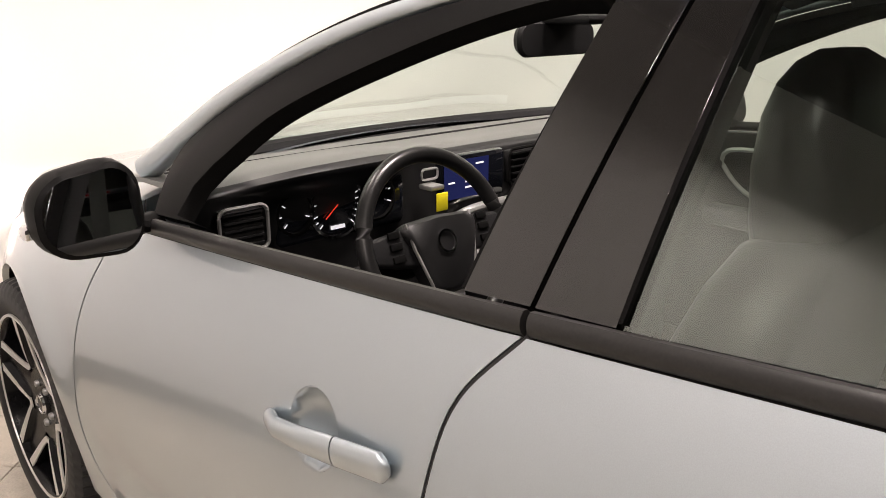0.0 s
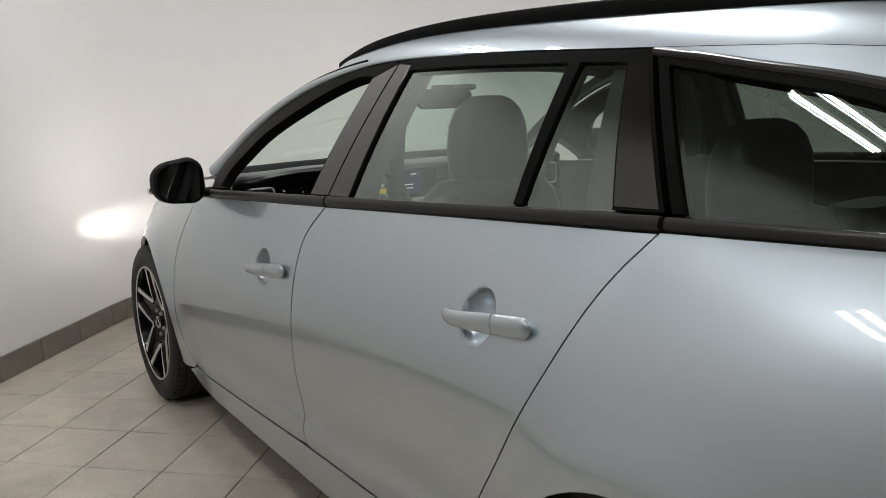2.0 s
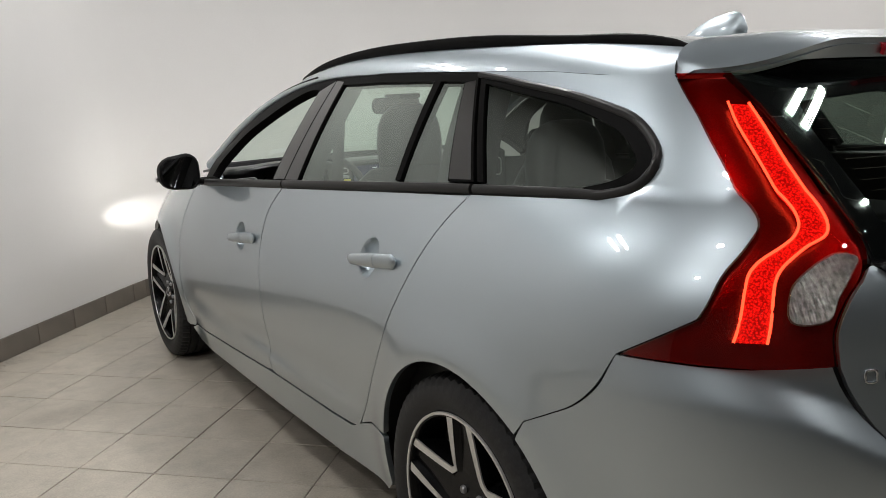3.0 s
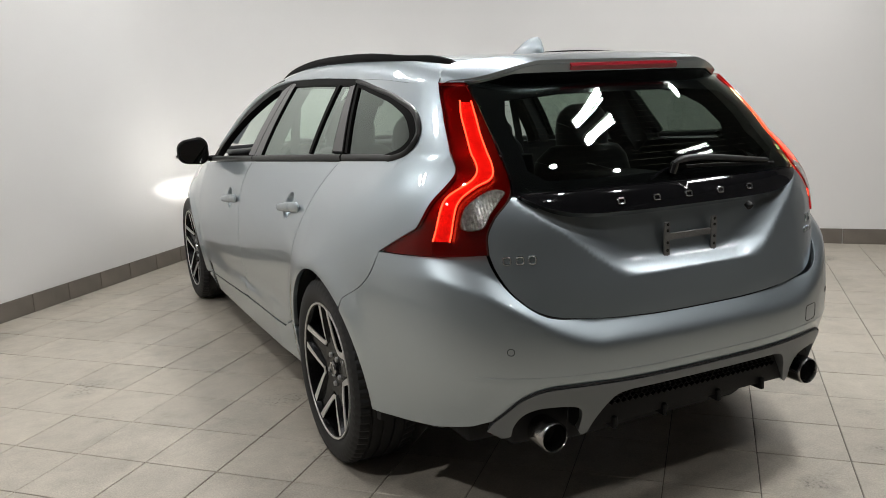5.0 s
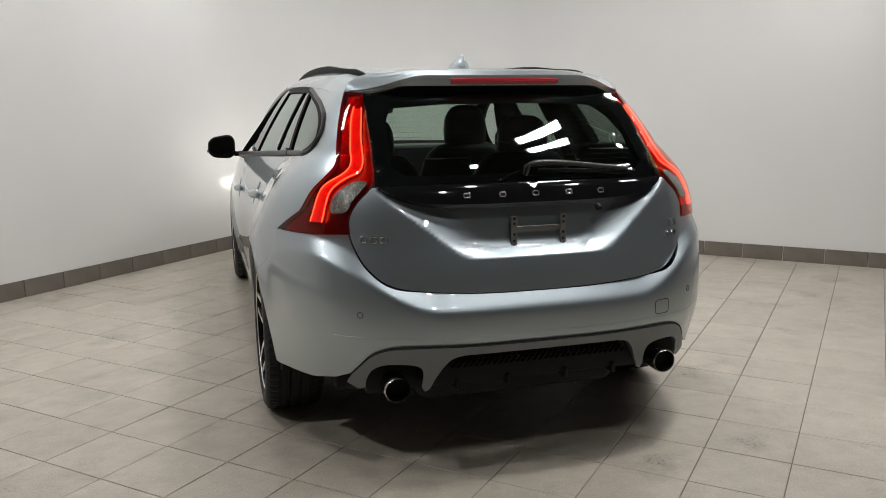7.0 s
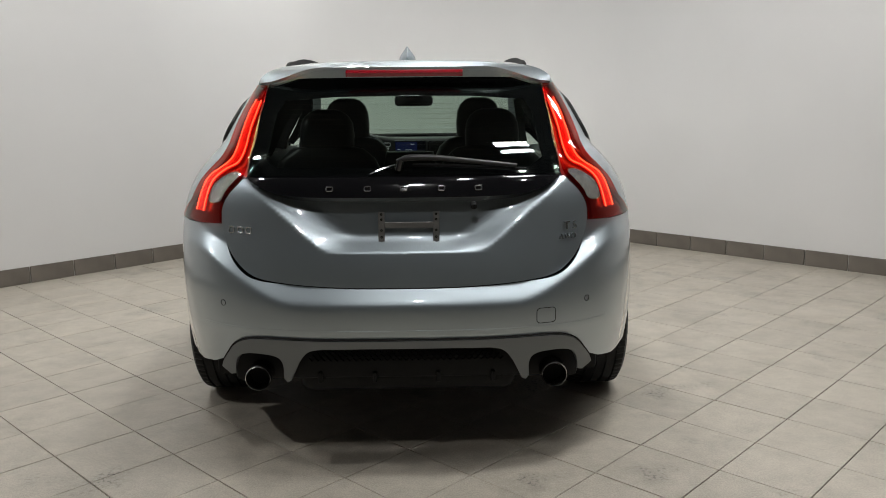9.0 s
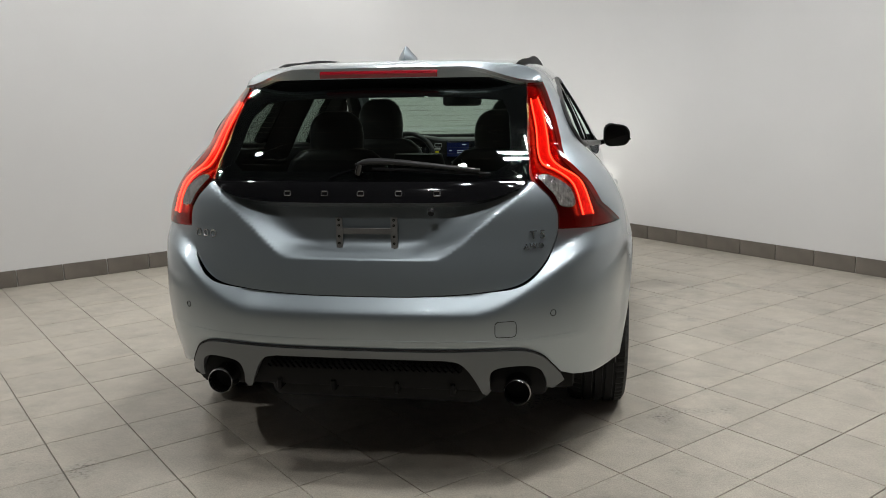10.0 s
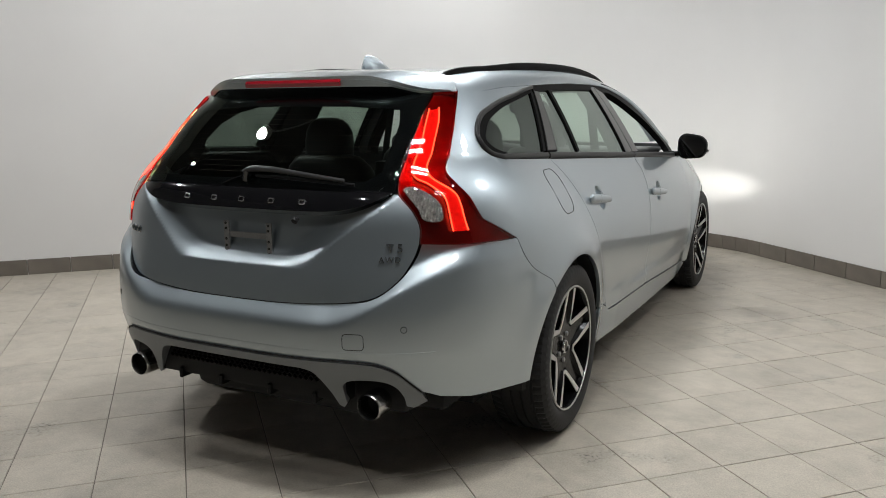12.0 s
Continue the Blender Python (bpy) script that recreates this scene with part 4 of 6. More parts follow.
def wheel(side, y, steer=0.0):
    w = new("wheel")
    w.parent = CAR
    w["label"] = "black and machined alloy wheel with low profile tyre"
    w.matrix_local = pose(side * 0.905, y, R_WHEEL, 0, 0, (0 if side > 0 else 180) + steer)
    prof = [(0.232, -0.205), (0.262, -0.222), (0.305, -0.226), (0.327, -0.214), (0.334, -0.196)]
    for g in (-0.165, -0.125, -0.085, -0.045):
        prof += [(0.336, g - 0.006), (0.328, g - 0.004), (0.328, g + 0.004), (0.336, g + 0.006)]
    prof += [(0.334, -0.022), (0.329, -0.008), (0.310, 0.004), (0.285, 0.008), (0.262, 0.003), (0.247, -0.006), (0.243, -0.016)]
    bm = bmesh.new()
    rings = []
    for k in range(192):
        t = 2 * math.pi * k / 192
        ring = []
        for i, (r, o) in enumerate(prof):
            edge = (0.300 < r and (o > -0.040 or o < -0.185))
            rr = r - (0.006 if edge and k % 3 == 0 and r > 0.315 else 0.0)
            ring.append(bm.verts.new((o, rr * math.cos(t + (0.02 if o < -0.1 else 0)), rr * math.sin(t + (0.02 if o < -0.1 else 0)))))
        rings.append(ring)
    for k in range(192):
        p, q = rings[k], rings[(k + 1) % 192]
        for i in range(len(prof) - 1):
            bm.faces.new((p[i], p[i + 1], q[i + 1], q[i]))
    part("tyre", bm, RUBBER, w, "black road tyre", sharp=24)
    rim = [(0.243, -0.016), (0.247, -0.005), (0.244, 0.000), (0.236, -0.004), (0.230, -0.020), (0.222, -0.07), (0.222, -0.19), (0.236, -0.205)]
    part("rim", lathe(rim, 96), RIMBLK, w, "black rim barrel", sharp=40)
    part("rim_lip", lathe([(0.2475, -0.004), (0.2465, 0.0015), (0.2405, 0.001), (0.2395, -0.004), (0.2475, -0.004)], 96), ALU, w, "machined rim lip")
    disc = lathe([(0.06, -0.095), (0.165, -0.095), (0.165, -0.120), (0.06, -0.120)], 48)
    part("brake_disc", disc, STEEL, w, "grey steel brake disc")
    hub = lathe([(0.001, -0.030), (0.030, -0.030), (0.034, -0.036), (0.070, -0.037), (0.088, -0.033), (0.102, -0.034), (0.102, -0.09), (0.001, -0.10)], 60)
    part("hub", hub, RIMBLK, w, "gloss black hub")
    part("centre_cap", lathe([(0.001, -0.0245), (0.020, -0.025), (0.0205, -0.027)], 32), RIMBLK, w, "black centre cap")
    part("cap_ring", lathe([(0.0205, -0.026), (0.022, -0.0225), (0.026, -0.0235), (0.028, -0.031)], 32), CHROME, w, "chrome ring of the centre cap")

    def arms(k, side_of, r_in, w_in, r_out, deg_out):
        """Straight edge of pocket k, from its inner corner to the rim: (y, z) at f from 0 to 1."""
        a = radians(72 * k - 90)
        er, et = np.array((math.cos(a), math.sin(a))), np.array((-math.sin(a), math.cos(a)))
        p0 = er * r_in + et * side_of * w_in
        p1 = (er * math.cos(radians(deg_out)) + et * side_of * math.sin(radians(deg_out))) * r_out
        return lambda f: p0 + (p1 - p0) * f
    FS = (0.0, 0.12, 0.35, 0.6, 0.82, 1.0)

    def face_x(f):
        return -0.027 + 0.023 * f ** 0.8
    for k in range(5):
        a = radians(72 * k + 18 - 36)
        bolt = lathe([(0.001, -0.028), (0.008, -0.028), (0.010, -0.031), (0.010, -0.044)], 12)
        bmesh.ops.translate(bolt, verts=bolt.verts, vec=(0, 0.055 * math.cos(a), 0.055 * math.sin(a)))
        part("wheel_bolt", bolt, STEEL, w)
        # machined band round the pocket, wider towards the rim
        outer = [arms(k, d, 0.099, 0.013, 0.2395, 29.5) for d in (-1, 1)]
        inner = [arms(k, d, 0.113, 0.0065, 0.2395, 23.6) for d in (-1, 1)]
        face = bmesh.new()
        run = [(outer[0](f), inner[0](f), face_x(f)) for f in FS[::-1]] + [(outer[1](f), inner[1](f), face_x(f)) for f in FS]
        rows = [[face.verts.new((x, *p)), face.verts.new((x, *q))] for p, q, x in run]
        for p, q in zip(rows, rows[1:]):
            face.faces.new((p[0], p[1], q[1], q[0]))
        ext = bmesh.ops.extrude_face_region(face, geom=face.faces[:])
        bmesh.ops.translate(face, verts=[g for g in ext["geom"] if isinstance(g, bmesh.types.BMVert)], vec=(-0.004, 0, 0))
        part("spoke_face", face, ALU, w, "machined bright edge of the wheel pocket", smooth=False)
        # black channelled spoke between this pocket and the next
        o1, i1 = arms(k, 1, 0.099, 0.013, 0.2395, 29.5), arms(k, 1, 0.113, 0.0065, 0.2395, 23.6)
        o2, i2 = arms(k + 1, -1, 0.099, 0.013, 0.2395, 29.5), arms(k + 1, -1, 0.113, 0.0065, 0.2395, 23.6)
        bm = bmesh.new()
        rows = []
        for f in FS:
            x, p1, p2, q1, q2 = face_x(f), o1(f), o2(f), i1(f), i2(f)
            dip = 0.004 + 0.012 * math.sin(math.pi * min(1.0, 0.15 + 0.85 * f) * 0.62)
            cut = [(q1, -0.075), (q1, x - 0.004), (p1, x - 0.0035), (p1, x - 0.001), (p1 + (p2 - p1) * 0.14, x - dip), (p1 + (p2 - p1) * 0.5, x - dip * 0.85), (p1 + (p2 - p1) * 0.86, x - dip), (p2, x - 0.001), (p2, x - 0.0035), (q2, x - 0.004), (q2, -0.075)]
            rows.append([bm.verts.new((xx, *q)) for q, xx in cut])
        for p, q in zip(rows, rows[1:]):
            for i in range(len(p) - 1):
                bm.faces.new((p[i], p[i + 1], q[i + 1], q[i]))
        part("spoke", bm, RIMBLK, w, "gloss black channelled spoke", sharp=22)
    return w


for side in (-1, 1):
    wheel(side, REAR_AXLE)
    wheel(side, FRONT_AXLE)
# ---------------------------------------------------------------- fittings outside


def loft(rings, cap=True):
    bm = bmesh.new()
    vs = [[bm.verts.new(p) for p in r] for r in rings]
    n = len(vs[0])
    for a, b in zip(vs, vs[1:]):
        for k in range(n):
            bm.faces.new((a[k], a[(k + 1) % n], b[(k + 1) % n], b[k]))
    if cap:
        bm.faces.new(vs[0])
        bm.faces.new(list(reversed(vs[-1])))
    return bm


def round_rect(w, h, r, n=5):
    r = min(r, w / 2 - 1e-4, h / 2 - 1e-4)
    out = []
    for cx, cy, a0 in ((w / 2 - r, h / 2 - r, 0), (-w / 2 + r, h / 2 - r, 90), (-w / 2 + r, -h / 2 + r, 180), (w / 2 - r, -h / 2 + r, 270)):
        out += [(cx + r * math.cos(radians(a0 + 90 * k / n)), cy + r * math.sin(radians(a0 + 90 * k / n))) for k in range(n + 1)]
    return out


def skin_x(y, z):
    return float(skin(np.array([y if y > 0 else uy(y, z)]), np.array([z]))[0, 0])


# door handles
for side in (-1, 1):
    for hu, hz in HANDLES:
        base = float(body(np.array([hu]), np.array([hz]))[0, 0])

        def bar(y0, y1, n, round0, round1):
            path, sc = [], []
            for i in range(n):
                f = i / (n - 1)
                y = y0 + (y1 - y0) * f
                z = hz - 0.002 - (y - hu) * 0.10
                t = (hu + 0.100 - y) / 0.260
                lift = (0.026 - 0.015 * max(0.0, t - 0.4) / 0.6) * min(1.0, max(0.0, t) / 0.20) ** 0.7 + 0.001
                end = min(1.0, math.sqrt(max(0.0, f) / 0.10)) if round0 and f < 0.10 else 1.0
                end = min(end, math.sqrt(max(0.0, 1 - f) / 0.16) if round1 and f > 0.84 else 1.0)
                path.append((side * (float(body(np.array([y]), np.array([z]))[0, 0]) + lift - 0.003), y, z))
                k = 0.72 + 0.42 * min(1, max(0.0, t) * 1.7)
                sc.append((0.58 * max(end, 0.15), k * max(end, 0.25)))
            return tube(path, 0.0175, 16, scale=lambda q: sc[min(n - 1, int(q * (n - 1) + 0.5))])
        handle = part("door_handle", bar(hu + 0.100, hu - 0.0695, 26, True, False), PAINT, CAR, "silver door handle", sharp=70)
        part("lock_cover", bar(hu - 0.0715, hu - 0.160, 20, False, True), PAINT, handle, "silver lock cover", sharp=70)

# door mirrors
for side in (-1, 1):
    secs = []
    for y, w, h, dx, dz in ((1.925, 0.150, 0.130, 0.0, 0.0), (1.933, 0.164, 0.144, 0, 0), (1.965, 0.168, 0.148, 0, 0), (2.000, 0.160, 0.138, -0.002, 0.0), (2.03, 0.132, 0.108, -0.006, -0.002), (2.05, 0.085, 0.064, -0.012, -0.004)):
        ring = []
        for px, pz in round_rect(w, h, 0.052, 6):
            px += dx
            t = (px + w / 2) / w
            pz = pz * (1.0 - 0.16 * t) - 0.012 * t * (1 if pz > 0 else 0)
            ring.append((side * (0.977 + px), y - 0.008 * t + 0.17 * pz * max(0.0, min(1.0, 1 - (y - 1.933) / 0.12)) if y > 1.933 else y - 0.008 * t + 0.17 * pz, 1.022 + dz + pz * 1.08))
        secs.append(ring)
    mir = part("door_mirror", loft(secs), TRIM, CAR, "black door mirror")
    ring0, ring1 = [], []
    for px, pz in round_rect(0.148, 0.126, 0.047, 6):
        t = (px + 0.075) / 0.15
        ring0.append((side * (0.977 + px), 1.9215 - 0.008 * t + 0.17 * pz, 1.022 + pz * 1.08 * (1.0 - 0.16 * t) - 0.008 * t * (1 if pz > 0 else 0)))
        ring1.append((ring0[-1][0], ring0[-1][1] + 0.004, ring0[-1][2]))
    part("mirror_glass", loft([ring0, ring1]), mat("mirror_silver", (0.55, 0.56, 0.57), rough=0.02, metal=1.0), mir, "dark mirror glass", sharp=20)
    part("mirror_arm", tube([(side * 0.850, 1.995, 0.972), (side * 0.885, 1.985, 0.972), (side * 0.915, 1.970, 0.982)], 0.020, 10, scale=lambda t: (1.4, 0.8)), TRIM, mir, "black mirror arm")
    part("mirror_indicator", block(side * 1.060 - 0.008, side * 1.060 + 0.008, 1.955, 1.985, 0.985, 1.003, 0.003), CHROME, mir, "clear mirror indicator")

# roof rails
rail_z = spline((-0.315, 1.386), (-0.275, 1.396), (-0.22, 1.410), (0.03, 1.434), (0.364, 1.457), (0.70, 1.467), (1.10, 1.464), (1.35, 1.445), (1.50, 1.420), (1.62, 1.385))
rail_x = spline((-0.315, 0.466), (-0.275, 0.470), (0.0, 0.492), (0.7, 0.508), (1.3, 0.515), (1.62, 0.53))
for side in (-1, 1):
    ys = np.linspace(-0.315, 1.62, 50)
    rail = part("roof_rail", tube([(side * float(rail_x(y)), y, float(rail_z(y)) - 0.021) for y in ys], 0.013, 12, scale=lambda t: (0.85, 1.5 * min(1.0, 0.35 + t / 0.05))), TRIM, CAR, "satin black roof rail")

# shark-fin aerial
secs = []
for i in range(19):
    t = i / 18
    y = 0.150 - 0.195 * t
    h = 0.062 * (1 - (1 - t / 0.82) ** 1.8 if t < 0.82 else math.sqrt(max(0.0, 1 - ((t - 0.82) / 0.19) ** 2))) + 0.002
    w = 0.037 * min(1.0, math.sqrt(max(0.0, t + 0.02) / 0.45)) * math.sqrt(max(0.02, 1 - max(0.0, (t - 0.7) / 0.31) ** 2))
    zb = float(roof_c(y)) - 0.003
    ring = []
    for k in range(28):
        a = 2 * math.pi * k / 28
        up = max(0.0, math.sin(a))
        pinch = 1 - 0.62 * min(1.0, up * 1.25) ** 1.5 if up > 0 else 1.0
        ring.append((w * math.cos(a) * pinch, y - 0.012 * up * t, zb + h * up ** 0.8))
    secs.append(ring)
part("roof_aerial", loft(secs), PAINT, CAR, "silver shark-fin aerial", sharp=50)


# roof spoiler
CORNER_X = float(body(V_LAMP, 1.334)[0])


def spoiler(s, w):
    s, w = np.asarray(s, float), np.asarray(w, float)
    a = np.abs(s)
    p0 = roof(a * 0.998, -0.27 + (V_LAMP + 0.27) * a ** 3)
    d = np.clip((CORNER_X * a - 0.30) / 0.23, 0, 1)
    p1 = np.stack([CORNER_X * a, -0.535 + 0.206 * a ** 4, 1.374 - 0.046 * d * d * (3 - 2 * d)], -1)
    q = p0 + (p1 - p0) * w[..., None]
    q[..., 2] += 0.008 * np.sin(np.pi * w) * (1 - a ** 6) + 0.002
    q[..., 0] *= np.where(s < 0, -1, 1)
    return q


part("tailgate_gap", tube([tuple(spoiler(np.array([a]), np.array([0.0]))[0] + np.array([0, 0.002, 0.0])) for a in np.linspace(-1, 1, 81)], 0.0022, 6), UNDER, CAR, "thin gap between roof and tailgate")
sheet("roof_spoiler", spoiler, np.linspace(-1, 1, 61), np.linspace(0, 1, 12), PAINT, CAR, "silver roof spoiler", thick=0.012)
def lip(s, w):
    q = spoiler(s, np.full_like(np.asarray(w, float), 0.985))
    q[..., 2] = np.minimum(q[..., 2] - 0.014, 1.3500) - 0.030 * w
    q[..., 1] += 0.010 + 0.026 * w
    return q


def edge(s, w):
    """Painted rear face under the trailing edge, level along its foot."""
    q = spoiler(s, np.full_like(np.asarray(w, float), 0.992))
    foot = np.minimum(q[..., 2] - 0.008, 1.3515)
    q[..., 1] += 0.001 + 0.006 * w
    q[..., 2] += (foot - q[..., 2]) * w
    return q


sheet("spoiler_edge", edge, np.linspace(-0.985, 0.985, 61), np.linspace(0, 1, 4), PAINT, CAR, "silver rear edge of the spoiler", thick=0.006)
sheet("spoiler_lip", lip, np.linspace(-0.83, 0.83, 41), np.linspace(0, 1, 4), GLOSS, CAR, "black spoiler underside", thick=0.006)
STOPM = mat("stop_lamp_red", (0.26, 0.004, 0.012), rough=0.1, coat=1.0, grain=0.1, emit=(1.0, 0.01, 0.02), glow=0.015)
def stop(s, w):
    q = spoiler(s * 0.375, np.full_like(np.asarray(w, float), 1.0))
    q[..., 1] += -0.008 + 0.012 * (1 - np.abs(w - 0.5) * 2) * -0.4 + 0.03 * np.clip(w - 0.6, 0, 1)
    q[..., 2] += -0.023 + 0.028 * w
    return q
sheet("stop_lamp", stop, np.linspace(-1, 1, 21), np.linspace(0, 1, 5), STOPM, CAR, "red high-level stop lamp", thick=0.008)

# rear wiper at rest
def on_glass(x, z, off):
    u = ux(abs(x), z) if abs(x) > 0.003 else -U_REAR
    q = glass_surf(u, z)
    return (math.copysign(q[0], x), q[1] - off * 0.75, q[2] + off * 0.65)
WIPERM = mat("wiper_satin", (0.030, 0.030, 0.031), rough=0.32, spec=0.5, grain=0.1, grain_scale=300)
arm = smooth_line([(-0.024, 1.050, 0.026), (0.02, 1.056, 0.033), (0.10, 1.055, 0.034), (0.20, 1.048, 0.030), (0.30, 1.040, 0.025), (0.385, 1.033, 0.021)], 0.012)
wiper = part("rear_wiper", tube([on_glass(x, z, o) for x, z, o in arm], 0.0125, 12, scale=lambda t: ((1.1 - 0.55 * t) * min(1.0, 0.45 + 6 * t), (0.9 - 0.35 * t) * min(1.0, 0.45 + 6 * t))), WIPERM, CAR, "satin black rear wiper arm", sharp=60)
part("wiper_blade", tube([on_glass(x, z, 0.014) for x, z in ((0.03, 1.044), (0.12, 1.042), (0.22, 1.037), (0.32, 1.031), (0.42, 1.025))], 0.007, 8, scale=lambda t: (1.0 - 0.4 * t, 0.8)), PLASTIC, wiper, "black wiper blade")
part("wiper_pivot", tube([on_glass(-0.02, 1.035, 0.0), on_glass(-0.010, 1.055, 0.026)], 0.013, 16), GLOSS, wiper, "black wiper pivot cover")
hump = []
for i in range(14):
    t = i / 13
    hump.append(on_glass(-0.115 + 0.11 * t, 1.020 + 0.030 * math.sin(math.pi / 2 * t), 0.004))
part("wiper_shroud_edge", tube(hump, 0.004, 6), GLOSS, CAR, "gloss black shroud rim")

# badges
def on_gate(x, z, surf, off=0.0):
    u = ux(abs(x), z) if abs(x) > 0.003 else -U_REAR
    q = surf(np.array([u]), np.array([z]))[0]
    return Vector((math.copysign(q[0], x), q[1] - off, q[2]))
def badge_mark(x, z, surf, w, h, tilt):
    """A small hollow chrome mark in place of a letter."""
    p, q = on_gate(x, z, surf, 0.002), on_gate(x + 0.012, z, surf, 0.002)
    ring = tube([(a, 0.0, b) for a, b in round_rect(w, h, h * 0.28, 4)], 0.0026, 8, closed=True, scale=lambda t: (1.0, 1.0))
    ob = part("badge_mark", ring, BADGE, CAR, "small plain chrome badge mark", sharp=50)
    ob.matrix_local = Matrix.Translation(p) @ pose(0, 0, 0, tilt, 0, math.degrees(math.atan2(q.y - p.y, q.x - p.x)))


for x in (-0.250, -0.122, 0.002, 0.127, 0.252):
    badge_mark(x, 0.978, strip_surf, 0.021, 0.015, -20)
for x in (-0.600, -0.567, -0.535):
    badge_mark(x, 0.835, gate_surf, 0.020, 0.021, -6)


def lettering(name, text, size, m, material, parent, label, extrude=0.0028, spacing=1.0):
    cv = bpy.data.curves.new(name, "FONT")
    cv.body, cv.size, cv.extrude, cv.align_x, cv.space_character = text, size, extrude, "CENTER", spacing
    tmp = bpy.data.objects.new(name, cv)
    scene.collection.objects.link(tmp)
    bpy.context.view_layer.update()
    me = bpy.data.meshes.new_from_object(tmp)
    scene.collection.objects.unlink(tmp)
    bpy.data.objects.remove(tmp)
    me.materials.clear()
    me.materials.append(material)
    ob = new(name, me)
    ob.parent = parent
    ob.matrix_local = m
    ob["label"] = label
    return ob


for text, x, z, size, sp in (("T5", 0.575, 0.826, 0.040, 1.5), ("AWD", 0.563, 0.795, 0.026, 1.25)):
    p, q = on_gate(x, z, gate_surf, 0.003), on_gate(x + 0.02, z, gate_surf, 0.003)
    yaw = math.degrees(math.atan2(q.y - p.y, q.x - p.x))
    lettering("badge_lettering", text, size, Matrix.Translation(p) @ pose(0, 0, 0, 84, 0, yaw), BADGE, CAR, "chrome lettering " + text, spacing=sp)

# number plate bracket without plate
yb = on_gate(0.01, 0.84, gate_surf).y
bracket = part("plate_bracket", block(-0.070, 0.100, yb - 0.016, yb - 0.011, 0.842, 0.862, 0.001, 1), STEEL, CAR, "bare grey plate bracket")
for x in (-0.078, 0.108):
    part("bracket_strip", block(x - 0.011, x + 0.011, yb - 0.020, yb - 0.012, 0.784, 0.898, 0.0015, 1), STEEL, bracket)
    for z in (0.792, 0.812, 0.835, 0.872, 0.890):
        h = lathe([(0.001, 0.0), (0.0045, 0.0), (0.0045, -0.003)], 10)
        bmesh.ops.rotate(h, verts=h.verts, cent=(0, 0, 0), matrix=Euler((0, 0, radians(-90))).to_matrix())
        bmesh.ops.translate(h, verts=h.verts, vec=(x, yb - 0.0215, z))
        part("bracket_hole", h, SOOT, bracket)
    part("bracket_hook", block(x - 0.016, x + 0.016, yb - 0.024, yb - 0.014, 0.778, 0.792, 0.002, 1), STEEL, bracket)
# plate lamps and camera under the strip
part("gate_camera", tube([(0.235, -0.845, 0.925), (0.235, -0.858, 0.915)], 0.011, 12), PLASTIC, CAR, "small black reversing camera")

# diffuser and exhausts
HOLE = [tuple(q) for q in smooth_line([(0.597, 0.318), (0.594, 0.355), (0.578, 0.392), (0.545, 0.411), (0.495, 0.415), (0.450, 0.411), (0.428, 0.398), (0.421, 0.370), (0.424, 0.325)], 0.012)]
TUSK = [tuple(q) for q in smooth_line([(0.392, 0.316), (0.372, 0.362), (0.350, 0.404), (0.322, 0.434), (0.28, 0.444)], 0.012)]
DIFF = [(-U_REAR, 0.480)] + cu([(0.2, 0.480)] + [(x, z - 0.002) for x, z in ARCHES] + [(0.66, 0.335), (0.62, 0.310)] + HOLE + [(0.410, 0.306)] + TUSK + [(0.15, 0.446)]) + [(-U_REAR, 0.446)]
diffuser = panel("rear_diffuser", DIFF, GREYPL, CAR, 0, bumper_surf, step=0.014, lift=0.006, depth=0.05, label="grey plastic diffuser around the exhausts")
part("diffuser_centre", block(-0.42, 0.42, -0.868, -0.80, 0.322, 0.452, 0.01), PLASTIC, diffuser, "black diffuser centre")
for side in (-1, 1):
    part("exhaust_surround", block(side * 0.51 - 0.10, side * 0.51 + 0.10, -0.80, -0.62, 0.290, 0.425, 0.02), PLASTIC, diffuser, "black exhaust surround")
# honeycomb insert
for row in range(3):
    n = 30 if row % 2 else 31
    z = 0.424 - row * 0.0125
    half = 0.31 + row * 0.012
    bm = bmesh.new()
    for i in range(n):
        x0, x1 = -half + 2 * half * i / n, -half + 2 * half * (i + 1) / n
        xm = (x0 + x1) / 2
        for a, b in (((x0, z), (xm, z - 0.0095)), ((xm, z - 0.0095), (x1, z))):
            d = Vector((b[0] - a[0], 0, b[1] - a[1])).normalized()
            nrm = Vector((-d.z, 0, d.x)) * 0.0012
            ya = -0.893 + 0.05 * abs(xm) ** 2
            vs = [bm.verts.new((a[0] + nrm.x * k, ya + e, a[1] + nrm.z * k)) for k, e in ((1, 0), (-1, 0), (-1, 0.012), (1, 0.012))]
            ws = [bm.verts.new((b[0] + nrm.x * k, ya + e, b[1] + nrm.z * k)) for k, e in ((1, 0), (-1, 0), (-1, 0.012), (1, 0.012))]
            for k in range(4):
                bm.faces.new((vs[k], vs[(k + 1) % 4], ws[(k + 1) % 4], ws[k]))
    part("grille_mesh", bm, TRIM, diffuser, "black honeycomb mesh", smooth=False)
for x in (-0.30, -0.11, 0.11, 0.30):
    part("diffuser_fin", block(x - 0.008, x + 0.008, -0.880, -0.72, 0.306, 0.345, 0.004, 1), PLASTIC, diffuser, "black diffuser fin")
